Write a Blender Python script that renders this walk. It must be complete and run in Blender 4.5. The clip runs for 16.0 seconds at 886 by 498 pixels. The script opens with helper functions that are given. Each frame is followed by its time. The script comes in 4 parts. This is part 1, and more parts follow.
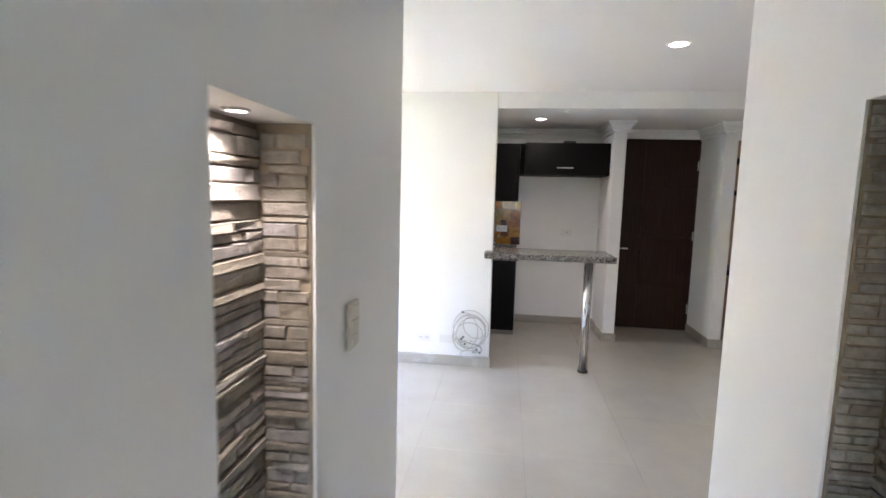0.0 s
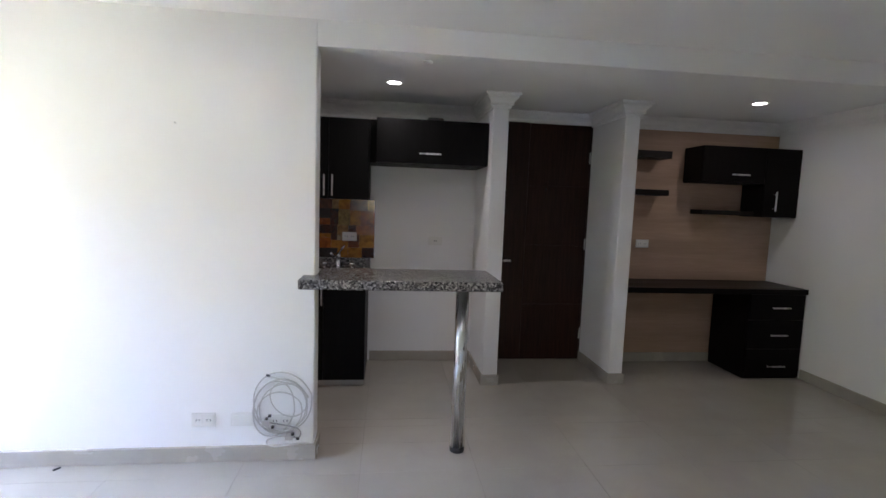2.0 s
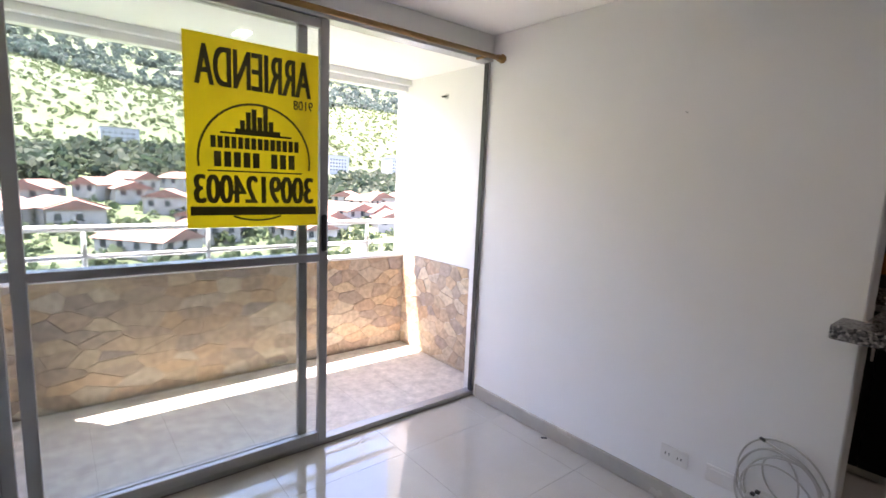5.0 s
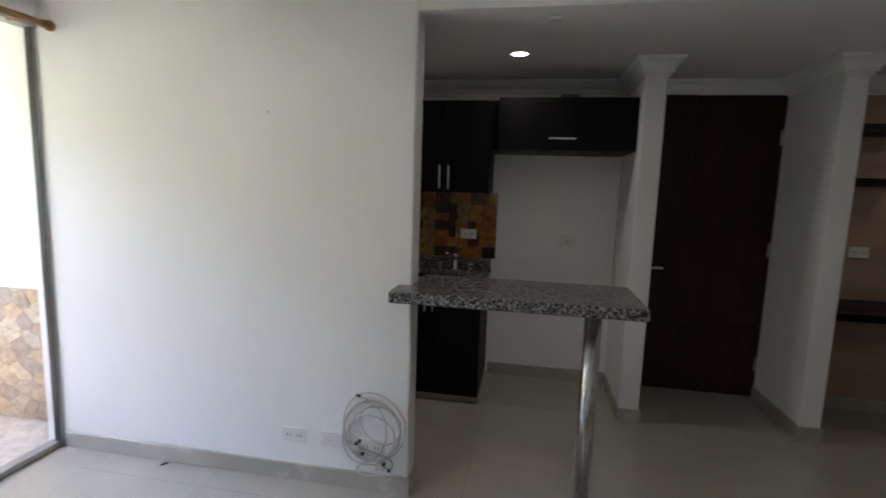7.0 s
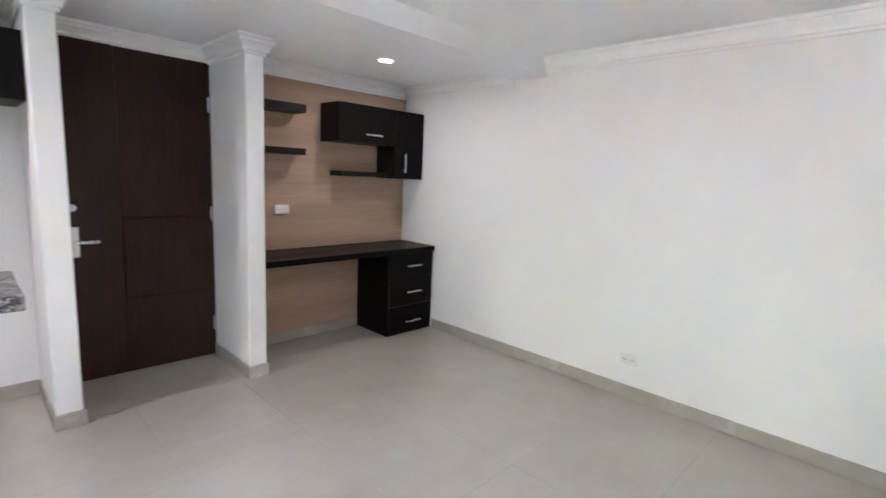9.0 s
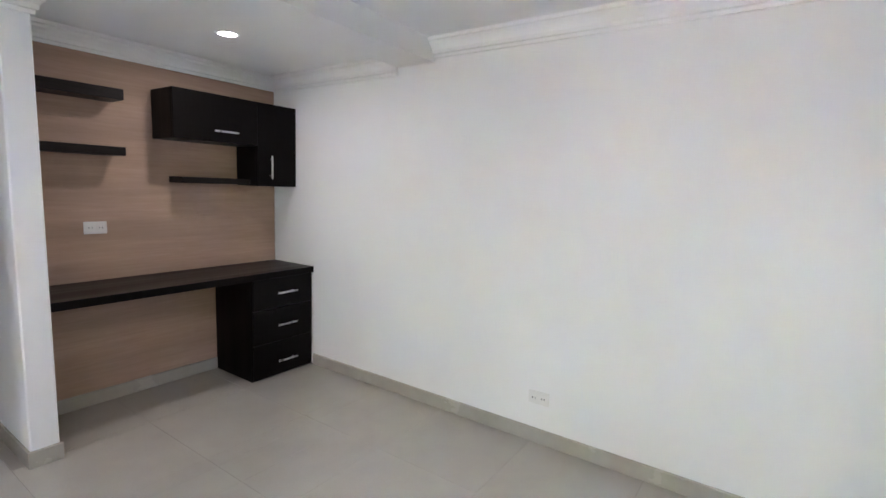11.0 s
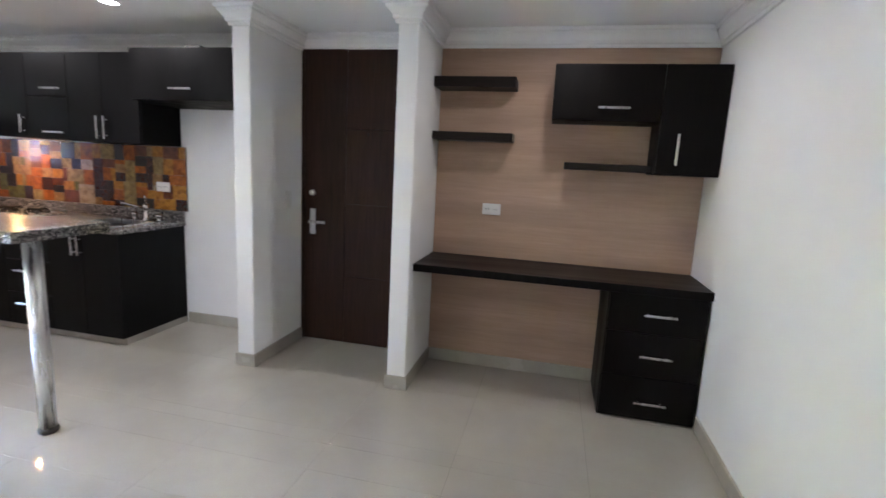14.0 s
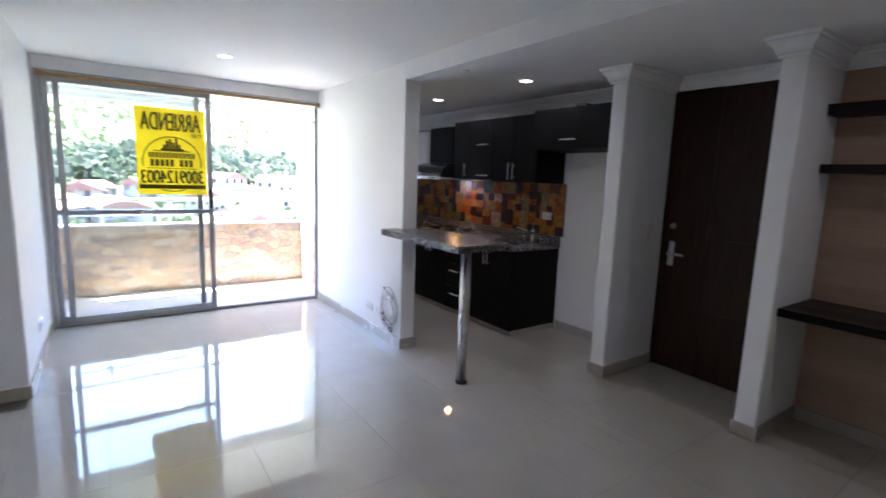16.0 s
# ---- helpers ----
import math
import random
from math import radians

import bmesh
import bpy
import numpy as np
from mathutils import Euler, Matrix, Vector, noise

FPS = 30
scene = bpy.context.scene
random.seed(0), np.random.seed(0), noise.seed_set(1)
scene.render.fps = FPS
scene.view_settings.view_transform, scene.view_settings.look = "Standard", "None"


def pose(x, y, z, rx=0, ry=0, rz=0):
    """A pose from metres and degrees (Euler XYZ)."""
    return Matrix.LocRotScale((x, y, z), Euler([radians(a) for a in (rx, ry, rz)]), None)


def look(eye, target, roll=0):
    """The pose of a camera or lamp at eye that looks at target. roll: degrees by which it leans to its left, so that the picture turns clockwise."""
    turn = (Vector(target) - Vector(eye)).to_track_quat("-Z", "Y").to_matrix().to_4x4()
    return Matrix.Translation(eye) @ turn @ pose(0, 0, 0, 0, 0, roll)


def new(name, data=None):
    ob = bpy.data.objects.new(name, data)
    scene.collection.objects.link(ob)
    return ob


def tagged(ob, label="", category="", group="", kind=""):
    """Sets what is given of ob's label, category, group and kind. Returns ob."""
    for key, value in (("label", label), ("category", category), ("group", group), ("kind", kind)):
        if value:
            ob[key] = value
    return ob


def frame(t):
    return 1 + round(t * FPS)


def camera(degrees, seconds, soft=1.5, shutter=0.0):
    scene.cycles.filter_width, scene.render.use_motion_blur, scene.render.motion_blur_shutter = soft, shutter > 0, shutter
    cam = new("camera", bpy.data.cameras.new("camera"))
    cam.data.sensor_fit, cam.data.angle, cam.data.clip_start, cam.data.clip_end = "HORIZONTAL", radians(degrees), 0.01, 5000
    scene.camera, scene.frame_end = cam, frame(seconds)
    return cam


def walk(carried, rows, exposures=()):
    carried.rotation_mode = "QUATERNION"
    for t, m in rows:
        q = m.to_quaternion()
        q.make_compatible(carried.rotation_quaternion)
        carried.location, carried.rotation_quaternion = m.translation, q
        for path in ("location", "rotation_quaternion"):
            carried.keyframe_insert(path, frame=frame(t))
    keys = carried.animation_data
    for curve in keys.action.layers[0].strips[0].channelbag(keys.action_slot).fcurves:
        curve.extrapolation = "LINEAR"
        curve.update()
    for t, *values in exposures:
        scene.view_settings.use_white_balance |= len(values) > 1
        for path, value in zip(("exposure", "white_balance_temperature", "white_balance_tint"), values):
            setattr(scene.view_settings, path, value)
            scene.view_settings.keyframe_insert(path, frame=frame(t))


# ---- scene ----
# ---------------- camera ----------------
cam = camera(85.4, 16.0, 1.5, 0.25)
PATH = [
    (0, (-0.191, -0.604, 1.423), (-0.452, 1.366, 1.2), 1.5),
    (0.5, (-0.147, -0.241, 1.423), (-0.277, 1.742, 1.199), 1.9),
    (1, (-0.152, 0.15, 1.405), (-0.082, 2.13, 1.144), 2.65),
    (1.5, (-0.088, 0.468, 1.381), (0.184, 2.431, 1.113), 0.45),
    (2, (0.057, 0.817, 1.379), (0.291, 2.793, 1.184), 2.03),
    (2.5, (0.13, 1.076, 1.369), (0.381, 3.051, 1.175), 1.43),
    (3, (0.159, 1.281, 1.377), (0.312, 3.263, 1.147), 3.35),
    (3.5, (0.191, 1.318, 1.362), (-0.154, 3.273, 1.123), 3.7),
    (4, (0.134, 1.27, 1.391), (-0.766, 3.036, 1.121), 3.3),
    (4.2, (0.065, 1.267, 1.392), (-0.998, 2.938, 1.106), 3.25),
    (4.7, (0.02, 1.24, 1.39), (-1.404, 2.615, 1.101), 2.8),
    (5.25, (0, 1.22, 1.39), (-1.56, 2.439, 1.105), 2.4),
    (5.8, (0.03, 1.23, 1.39), (-1.37, 2.63, 1.108), 2),
    (6.3, (0.086, 1.242, 1.4), (-0.921, 2.947, 1.119), 2),
    (6.5, (0.115, 1.278, 1.405), (-0.708, 3.08, 1.131), 2.05),
    (7, (0.18, 1.308, 1.415), (-0.161, 3.261, 1.155), 1.85),
    (7.5, (0.262, 1.321, 1.408), (0.211, 3.305, 1.158), 1.15),
    (8, (0.319, 1.337, 1.46), (0.746, 3.272, 1.189), 2.8),
    (8.5, (0.423, 1.316, 1.423), (1.416, 3.03, 1.149), 3.35),
    (9, (0.522, 1.305, 1.389), (1.935, 2.688, 1.088), 2.6),
    (9.5, (0.607, 1.305, 1.357), (2.237, 2.433, 1.089), 2.3),
    (9.6, (0.607, 1.334, 1.332), (2.276, 2.409, 1.096), 1.6),
    (10.3, (0.8, 1.42, 1.35), (2.519, 2.413, 1.106), 1.5),
    (11.1, (1.22, 1.57, 1.385), (2.825, 2.736, 1.131), 2.4),
    (11.8, (1.631, 1.718, 1.397), (2.98, 3.171, 1.147), 3.1),
    (12, (1.725, 1.727, 1.351), (2.995, 3.251, 1.103), 1.4),
    (12.5, (2.039, 1.723, 1.274), (2.883, 3.504, 0.936), 1.3),
    (13, (2.38, 1.757, 1.341), (2.765, 3.682, 0.958), 1.4),
    (13.5, (2.599, 1.771, 1.325), (2.565, 3.724, 0.893), 3.45),
    (14, (2.697, 1.718, 1.319), (2.264, 3.642, 0.988), 3.01),
    (14.5, (2.743, 1.569, 1.341), (1.995, 3.395, 1.016), 3.8),
    (15, (2.838, 1.492, 1.392), (1.831, 3.187, 1.043), 2.72),
    (15.5, (2.912, 1.453, 1.39), (1.607, 2.93, 1.05), 3.56),
    (16, (2.951, 1.405, 1.401), (1.335, 2.544, 1.104), 2.09),
]
EXPOSURES = [
    (0, 5.35, 6900, 21), (0.5, 5.16, 6600, 20), (1, 4.9, 6550, 22), (1.5, 4.56, 6570, 22), (2, 4.69, 6570, 21), (2.5, 4.88, 6670, 20),
    (3, 5.02, 6670, 18), (3.5, 4.65, 6520, 17), (4, 3.98, 6690, 20), (4.2, 3.85, 6790, 25), (6.3, 3.21, 7270, 28), (6.5, 3.24, 7270, 28),
    (7, 3.8, 6990, 18), (7.5, 4.42, 6840, 16), (8, 5.23, 6650, 17), (8.5, 6.05, 6465, 22), (9, 6.3, 6370, 21), (9.5, 6.22, 6370, 21),
    (11.8, 6.13, 6257, 21), (12.5, 6.08, 6247, 21), (13, 6.22, 6240, 20), (13.5, 6.1, 6190, 16), (14, 6.21, 6290, 18), (14.5, 6.39, 6250, 20),
    (15, 6.28, 6230, 18), (15.5, 5.42, 6280, 21), (16, 4.61, 6090, 23)]
walk(cam, [(t, look(eye, target, roll)) for t, eye, target, roll in PATH], EXPOSURES)
LED_GLOW, LAMP_W, NICHE_W, HOOD_W = 0.75, 0.19, 0.018, 0.045

# ---------------- light ----------------
world = bpy.data.worlds.new("sky")
scene.world = world
world.use_nodes = True
SKY = world.node_tree.nodes.new("ShaderNodeTexSky")
SKY.sky_type, SKY.sun_disc = "NISHITA", False
SUN_WAY = Vector((0.18, 0.17, -1.0)).normalized()
SKY.sun_elevation = math.asin(-SUN_WAY.z)
SKY.sun_rotation = math.atan2(-SUN_WAY.x, -SUN_WAY.y)
world.node_tree.links.new(SKY.outputs[0], world.node_tree.nodes["Background"].inputs[0])
world.node_tree.nodes["Background"].inputs[1].default_value = 0.15

sun = new("sun", bpy.data.lights.new("sun", "SUN"))
sun.data.energy, sun.data.angle, sun.data.color = 5.0, radians(0.5), (1.0, 0.96, 0.9)
sun.matrix_world = look((-20, -6, 60), Vector((-20, -6, 60)) + SUN_WAY)


def downlight_lamp(x, y, z, watts, color=(1.0, 0.98, 0.95), size=0.09):
    lamp = new("downlight_beam", bpy.data.lights.new("downlight_beam", "AREA"))
    lamp.data.shape, lamp.data.size, lamp.data.energy, lamp.data.color = "DISK", size, watts, color
    lamp.data.spread = radians(170)
    lamp.matrix_world = pose(x, y, z)
    return lamp


# ---------------- materials ----------------
def shader(name):
    m = bpy.data.materials.new(name)
    m.use_nodes = True
    nodes, links = m.node_tree.nodes, m.node_tree.links
    return m, nodes, links, nodes["Principled BSDF"]


def coords(nodes, links, scale=(1, 1, 1)):
    mp = nodes.new("ShaderNodeMapping")
    mp.inputs["Scale"].default_value = scale
    geo = nodes.new("ShaderNodeNewGeometry")
    links.new(geo.outputs["Position"], mp.inputs["Vector"])
    return mp.outputs["Vector"]


def noise_node(nodes, links, vec, scale, detail=6, rough=0.6):
    n = nodes.new("ShaderNodeTexNoise")
    n.inputs["Scale"].default_value, n.inputs["Detail"].default_value, n.inputs["Roughness"].default_value = scale, detail, rough
    links.new(vec, n.inputs["Vector"])
    return n.outputs["Fac"]


def ramp(nodes, links, fac, stops, interp="LINEAR"):
    r = nodes.new("ShaderNodeValToRGB")
    r.color_ramp.interpolation = interp
    els = r.color_ramp.elements
    while len(els) < len(stops):
        els.new(0.5)
    for e, (p, c) in zip(els, stops):
        e.position, e.color = p, (*c, 1)
    links.new(fac, r.inputs["Fac"])
    return r.outputs["Color"]


def blend(nodes, links, fac, a, b, kind="MIX"):
    x = nodes.new("ShaderNodeMix")
    x.data_type, x.blend_type = "RGBA", kind
    for socket, v in ((x.inputs[0], fac), (x.inputs[6], a), (x.inputs[7], b)):
        if isinstance(v, bpy.types.NodeSocket):
            links.new(v, socket)
        else:
            socket.default_value = v if isinstance(v, float) else (*v, 1)
    return x.outputs[2]


def bump(nodes, links, bsdf, fac, strength, distance=0.002):
    b = nodes.new("ShaderNodeBump")
    b.inputs["Strength"].default_value, b.inputs["Distance"].default_value = strength, distance
    links.new(fac, b.inputs["Height"])
    links.new(b.outputs["Normal"], bsdf.inputs["Normal"])


def painted(name, colour, rough=0.6, vary=0.06, scale=1.3, grain=180, relief=0.12, coat=0.0):
    """Paint or plaster: broad soiling, fine roller grain."""
    m, nodes, links, bsdf = shader(name)
    v = coords(nodes, links)
    broad = noise_node(nodes, links, v, scale, 4)
    fine = noise_node(nodes, links, v, grain, 3)
    dark = tuple(c * (1 - vary) for c in colour)
    light = tuple(min(c * (1 + vary * 0.5), 0.92) for c in colour)
    links.new(ramp(nodes, links, broad, [(0.35, dark), (0.65, light)]), bsdf.inputs["Base Color"])
    links.new(ramp(nodes, links, broad, [(0.3, (rough * 0.85,) * 3), (0.7, (min(rough * 1.15, 1),) * 3)]), bsdf.inputs["Roughness"])
    bump(nodes, links, bsdf, fine, relief, 0.001)
    bsdf.inputs["Coat Weight"].default_value = coat
    return m


def timber(name, dark, light, rough=0.4, axis="x", scale=9.0, relief=0.15, ior=1.3):
    """Stretched grain along one axis, with broader bands."""
    m, nodes, links, bsdf = shader(name)
    s = {"x": (0.06, 1, 1), "z": (1, 1, 0.06), "y": (1, 0.06, 1)}[axis]
    v = coords(nodes, links, s)
    fine = noise_node(nodes, links, v, scale * 12, 5, 0.7)
    bands = noise_node(nodes, links, v, scale, 3)
    a = ramp(nodes, links, fine, [(0.3, dark), (0.7, light)])
    b = ramp(nodes, links, bands, [(0.35, (0.72,) * 3), (0.65, (1.0,) * 3)])
    links.new(blend(nodes, links, 0.8, a, b, "MULTIPLY"), bsdf.inputs["Base Color"])
    links.new(ramp(nodes, links, bands, [(0.3, (rough * 0.8,) * 3), (0.7, (min(1, rough * 1.25),) * 3)]), bsdf.inputs["Roughness"])
    bump(nodes, links, bsdf, fine, relief, 0.0006)
    bsdf.inputs["IOR"].default_value = ior
    return m


def metal(name, colour, rough=0.25, streak=40):
    m, nodes, links, bsdf = shader(name)
    v = coords(nodes, links, (1, 1, 0.1))
    n = noise_node(nodes, links, v, streak, 4)
    bsdf.inputs["Metallic"].default_value = 1.0
    links.new(ramp(nodes, links, n, [(0.3, tuple(c * 0.95 for c in colour)), (0.7, colour)]), bsdf.inputs["Base Color"])
    links.new(ramp(nodes, links, n, [(0.3, (rough * 0.9,) * 3), (0.7, (rough * 1.1,) * 3)]), bsdf.inputs["Roughness"])
    return m


def plastic(name, colour, rough=0.35):
    return painted(name, colour, rough, 0.04, 6, 300, 0.03)


def glowing(name, colour, strength):
    m, nodes, links, bsdf = shader(name)
    bsdf.inputs["Base Color"].default_value = (0.9, 0.9, 0.9, 1)
    bsdf.inputs["Emission Color"].default_value = (*colour, 1)
    bsdf.inputs["Emission Strength"].default_value = strength
    return m


def porcelain(name):
    """Polished porcelain floor tile, ivory with faint clouds; each tile a little its own."""
    m, nodes, links, bsdf = shader(name)
    v = coords(nodes, links)
    info = nodes.new("ShaderNodeObjectInfo")
    cloud = noise_node(nodes, links, v, 3.2, 6)
    speck = noise_node(nodes, links, v, 160, 2)
    a = ramp(nodes, links, cloud, [(0.3, (0.43, 0.398, 0.346)), (0.7, (0.47, 0.438, 0.386))])
    b = ramp(nodes, links, info.outputs["Random"], [(0.0, (0.975,) * 3), (1.0, (1.0,) * 3)])
    c = blend(nodes, links, 1.0, a, b, "MULTIPLY")
    d = ramp(nodes, links, speck, [(0.35, (0.93, 0.92, 0.9)), (0.6, (1, 1, 1))])
    links.new(blend(nodes, links, 0.5, c, d, "MULTIPLY"), bsdf.inputs["Base Color"])
    smear = noise_node(nodes, links, v, 5.5, 7, 0.7)
    links.new(ramp(nodes, links, smear, [(0.3, (0.02,) * 3), (0.75, (0.065,) * 3)]), bsdf.inputs["Roughness"])
    bsdf.inputs["IOR"].default_value = 1.85
    wave = noise_node(nodes, links, v, 2.0, 2)
    bump(nodes, links, bsdf, wave, 0.05, 0.004)
    return m


def granite(name):
    m, nodes, links, bsdf = shader(name)
    v = coords(nodes, links)
    vor = nodes.new("ShaderNodeTexVoronoi")
    vor.inputs["Scale"].default_value = 140
    links.new(v, vor.inputs["Vector"])
    bw = nodes.new("ShaderNodeSeparateColor")
    links.new(vor.outputs["Color"], bw.inputs[0])
    a = ramp(nodes, links, bw.outputs[0], [(0.0, (0.035, 0.034, 0.036)), (0.25, (0.12, 0.115, 0.115)), (0.5, (0.25, 0.24, 0.23)), (0.75, (0.42, 0.40, 0.385))], "CONSTANT")
    n = noise_node(nodes, links, v, 55, 6, 0.7)
    b = ramp(nodes, links, n, [(0.40, (0.3, 0.29, 0.29)), (0.6, (1, 1, 1))])
    links.new(blend(nodes, links, 0.8, a, b, "MULTIPLY"), bsdf.inputs["Base Color"])
    bsdf.inputs["Roughness"].default_value = 0.24
    return m


def pieces(name, stops, rough=0.7, grain=40, relief=0.5, distance=0.004, tint=0.25):
    """Stones or tiles whose colour is their own: one ramp over each object's random number."""
    m, nodes, links, bsdf = shader(name)
    v = coords(nodes, links)
    info = nodes.new("ShaderNodeObjectInfo")
    a = ramp(nodes, links, info.outputs["Random"], stops)
    n = noise_node(nodes, links, v, grain, 7, 0.7)
    b = ramp(nodes, links, n, [(0.3, (1 - 2 * tint,) * 3), (0.7, (1, 1, 1))])
    links.new(blend(nodes, links, 0.85, a, b, "MULTIPLY"), bsdf.inputs["Base Color"])
    links.new(ramp(nodes, links, n, [(0.3, (rough,) * 3), (0.7, (min(rough * 1.2, 1),) * 3)]), bsdf.inputs["Roughness"])
    bump(nodes, links, bsdf, n, relief, distance)
    return m


def printed_tile(name):
    """Glazed backsplash tile printed with blocks of amber, brown, green and ochre."""
    m, nodes, links, bsdf = shader(name)
    v = coords(nodes, links)
    info = nodes.new("ShaderNodeObjectInfo")
    a = ramp(nodes, links, info.outputs["Random"], [(0, (0.34, 0.10, 0.014)), (0.17, (0.40, 0.17, 0.022)), (0.30, (0.045, 0.012, 0.007)), (0.44, (0.115, 0.11, 0.02)),
                                                    (0.55, (0.32, 0.19, 0.07)), (0.65, (0.13, 0.035, 0.01)), (0.76, (0.30, 0.21, 0.07)), (0.85, (0.018, 0.01, 0.008)), (0.95, (0.42, 0.33, 0.22))], "CONSTANT")
    n = noise_node(nodes, links, v, 26, 6, 0.65)
    b = ramp(nodes, links, n, [(0.32, (0.35, 0.27, 0.2)), (0.6, (1, 1, 1))])
    links.new(blend(nodes, links, 0.85, a, b, "MULTIPLY"), bsdf.inputs["Base Color"])
    bsdf.inputs["Roughness"].default_value = 0.13
    return m


def clear_glass(name):
    m, nodes, links, bsdf = shader(name)
    clear, gloss, mix = nodes.new("ShaderNodeBsdfTransparent"), nodes.new("ShaderNodeBsdfGlossy"), nodes.new("ShaderNodeMixShader")
    clear.inputs["Color"].default_value = (0.93, 0.955, 0.95, 1)
    gloss.inputs["Roughness"].default_value = 0.02
    mix.inputs[0].default_value = 0.07
    links.new(clear.outputs[0], mix.inputs[1])
    links.new(gloss.outputs[0], mix.inputs[2])
    links.new(mix.outputs[0], nodes["Material Output"].inputs["Surface"])
    return m


def sheet_plastic(name, colour):
    """Thin printed plastic that light shines through."""
    m, nodes, links, bsdf = shader(name)
    v = coords(nodes, links)
    n = noise_node(nodes, links, v, 5, 4)
    c = ramp(nodes, links, n, [(0.3, tuple(k * 0.92 for k in colour)), (0.7, colour)])
    links.new(c, bsdf.inputs["Base Color"])
    bsdf.inputs["Roughness"].default_value = 0.45
    tr = nodes.new("ShaderNodeBsdfTranslucent")
    links.new(c, tr.inputs["Color"])
    mx = nodes.new("ShaderNodeMixShader")
    mx.inputs[0].default_value = 0.45
    links.new(bsdf.outputs[0], mx.inputs[1])
    links.new(tr.outputs[0], mx.inputs[2])
    links.new(mx.outputs[0], nodes["Material Output"].inputs["Surface"])
    return m


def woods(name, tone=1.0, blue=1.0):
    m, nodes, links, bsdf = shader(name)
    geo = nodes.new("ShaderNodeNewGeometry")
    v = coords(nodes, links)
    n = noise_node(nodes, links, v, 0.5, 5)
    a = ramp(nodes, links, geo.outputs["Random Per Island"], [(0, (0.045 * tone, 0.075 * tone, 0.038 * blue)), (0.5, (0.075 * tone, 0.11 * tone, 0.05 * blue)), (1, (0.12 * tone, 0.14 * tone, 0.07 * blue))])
    b = ramp(nodes, links, n, [(0.3, (0.55,) * 3), (0.7, (1,) * 3)])
    links.new(blend(nodes, links, 0.8, a, b, "MULTIPLY"), bsdf.inputs["Base Color"])
    bsdf.inputs["Roughness"].default_value = 0.8
    thin, mix = nodes.new("ShaderNodeBsdfTranslucent"), nodes.new("ShaderNodeMixShader")
    links.new(bsdf.inputs["Base Color"].links[0].from_socket, thin.inputs["Color"])
    mix.inputs[0].default_value = 0.45
    links.new(bsdf.outputs[0], mix.inputs[1])
    links.new(thin.outputs[0], mix.inputs[2])
    links.new(mix.outputs[0], nodes["Material Output"].inputs["Surface"])
    return m


WALL = painted("wall_paint", (0.84, 0.835, 0.825), 0.55, 0.03, 0.9)
CEIL = painted("ceiling_paint", (0.88, 0.88, 0.87), 0.75, 0.02, 0.8)
TRIM = painted("moulding_paint", (0.86, 0.855, 0.845), 0.5, 0.03, 3)
TILE = porcelain("floor_porcelain")
SKIRT = painted("skirting_porcelain", (0.42, 0.39, 0.34), 0.25, 0.08, 4, 120, 0.03)
GROUT = painted("grout", (0.22, 0.20, 0.175), 0.5, 0.7, 1.6)
WENGE = timber("wenge_melamine", (0.003, 0.0024, 0.0022), (0.006, 0.0046, 0.0041), 0.42, "z", ior=1.2)
WENGE_FLAT = timber("wenge_board", (0.0065, 0.0047, 0.004), (0.017, 0.0118, 0.0095), 0.4, "x")
KITCHEN_FRONT = timber("kitchen_melamine", (0.003, 0.0029, 0.003), (0.006, 0.0057, 0.0059), 0.45, "z", ior=1.2)
DOOR_WOOD = timber("door_veneer", (0.019, 0.008, 0.005), (0.044, 0.0175, 0.0105), 0.45, "z", 6)
PANEL = timber("oak_panel", (0.445, 0.297, 0.211), (0.515, 0.356, 0.262), 0.5, "x", 7)
GRANITE = granite("speckled_granite")
STEEL = metal("brushed_steel", (0.62, 0.62, 0.62), 0.28)
CHROME = metal("chrome", (0.78, 0.78, 0.79), 0.1)
ALU = metal("aluminium_profile", (0.40, 0.405, 0.415), 0.42)
ROD = timber("rod_wood", (0.30, 0.16, 0.06), (0.44, 0.25, 0.10), 0.35, "y", 12)
WHITE_PLASTIC = plastic("white_plastic", (0.78, 0.77, 0.74))
IVORY_PLASTIC = plastic("ivory_plastic", (0.62, 0.58, 0.5))
BLACK_PLASTIC = plastic("black_plastic", (0.02, 0.02, 0.02), 0.4)
CABLE = plastic("cable_white", (0.52, 0.50, 0.47))
BLACK_METAL = painted("black_enamel", (0.012, 0.012, 0.013), 0.22, 0.1, 8, 200, 0.03)
SPLASH = printed_tile("printed_glazed_tile")
CLAD = pieces("field_stone", [(0, (0.68, 0.48, 0.30)), (0.15, (0.48, 0.39, 0.32)), (0.28, (0.78, 0.63, 0.44)), (0.42, (0.64, 0.50, 0.36)), (0.55, (0.44, 0.38, 0.35)), (0.68, (0.74, 0.52, 0.33)), (0.84, (0.66, 0.56, 0.45)), (1, (0.80, 0.68, 0.51))], 0.75, 26, 0.7, 0.005, 0.28)
LEDGER = pieces("ledger_stone", [(0, (0.46, 0.39, 0.31)), (0.35, (0.56, 0.50, 0.43)), (0.55, (0.50, 0.46, 0.45)), (0.7, (0.40, 0.34, 0.28)), (1, (0.60, 0.55, 0.48))], 0.5, 42, 1.0, 0.007, 0.28)
MORTAR = painted("mortar", (0.36, 0.285, 0.21), 0.95, 0.3, 10, 90, 0.5)
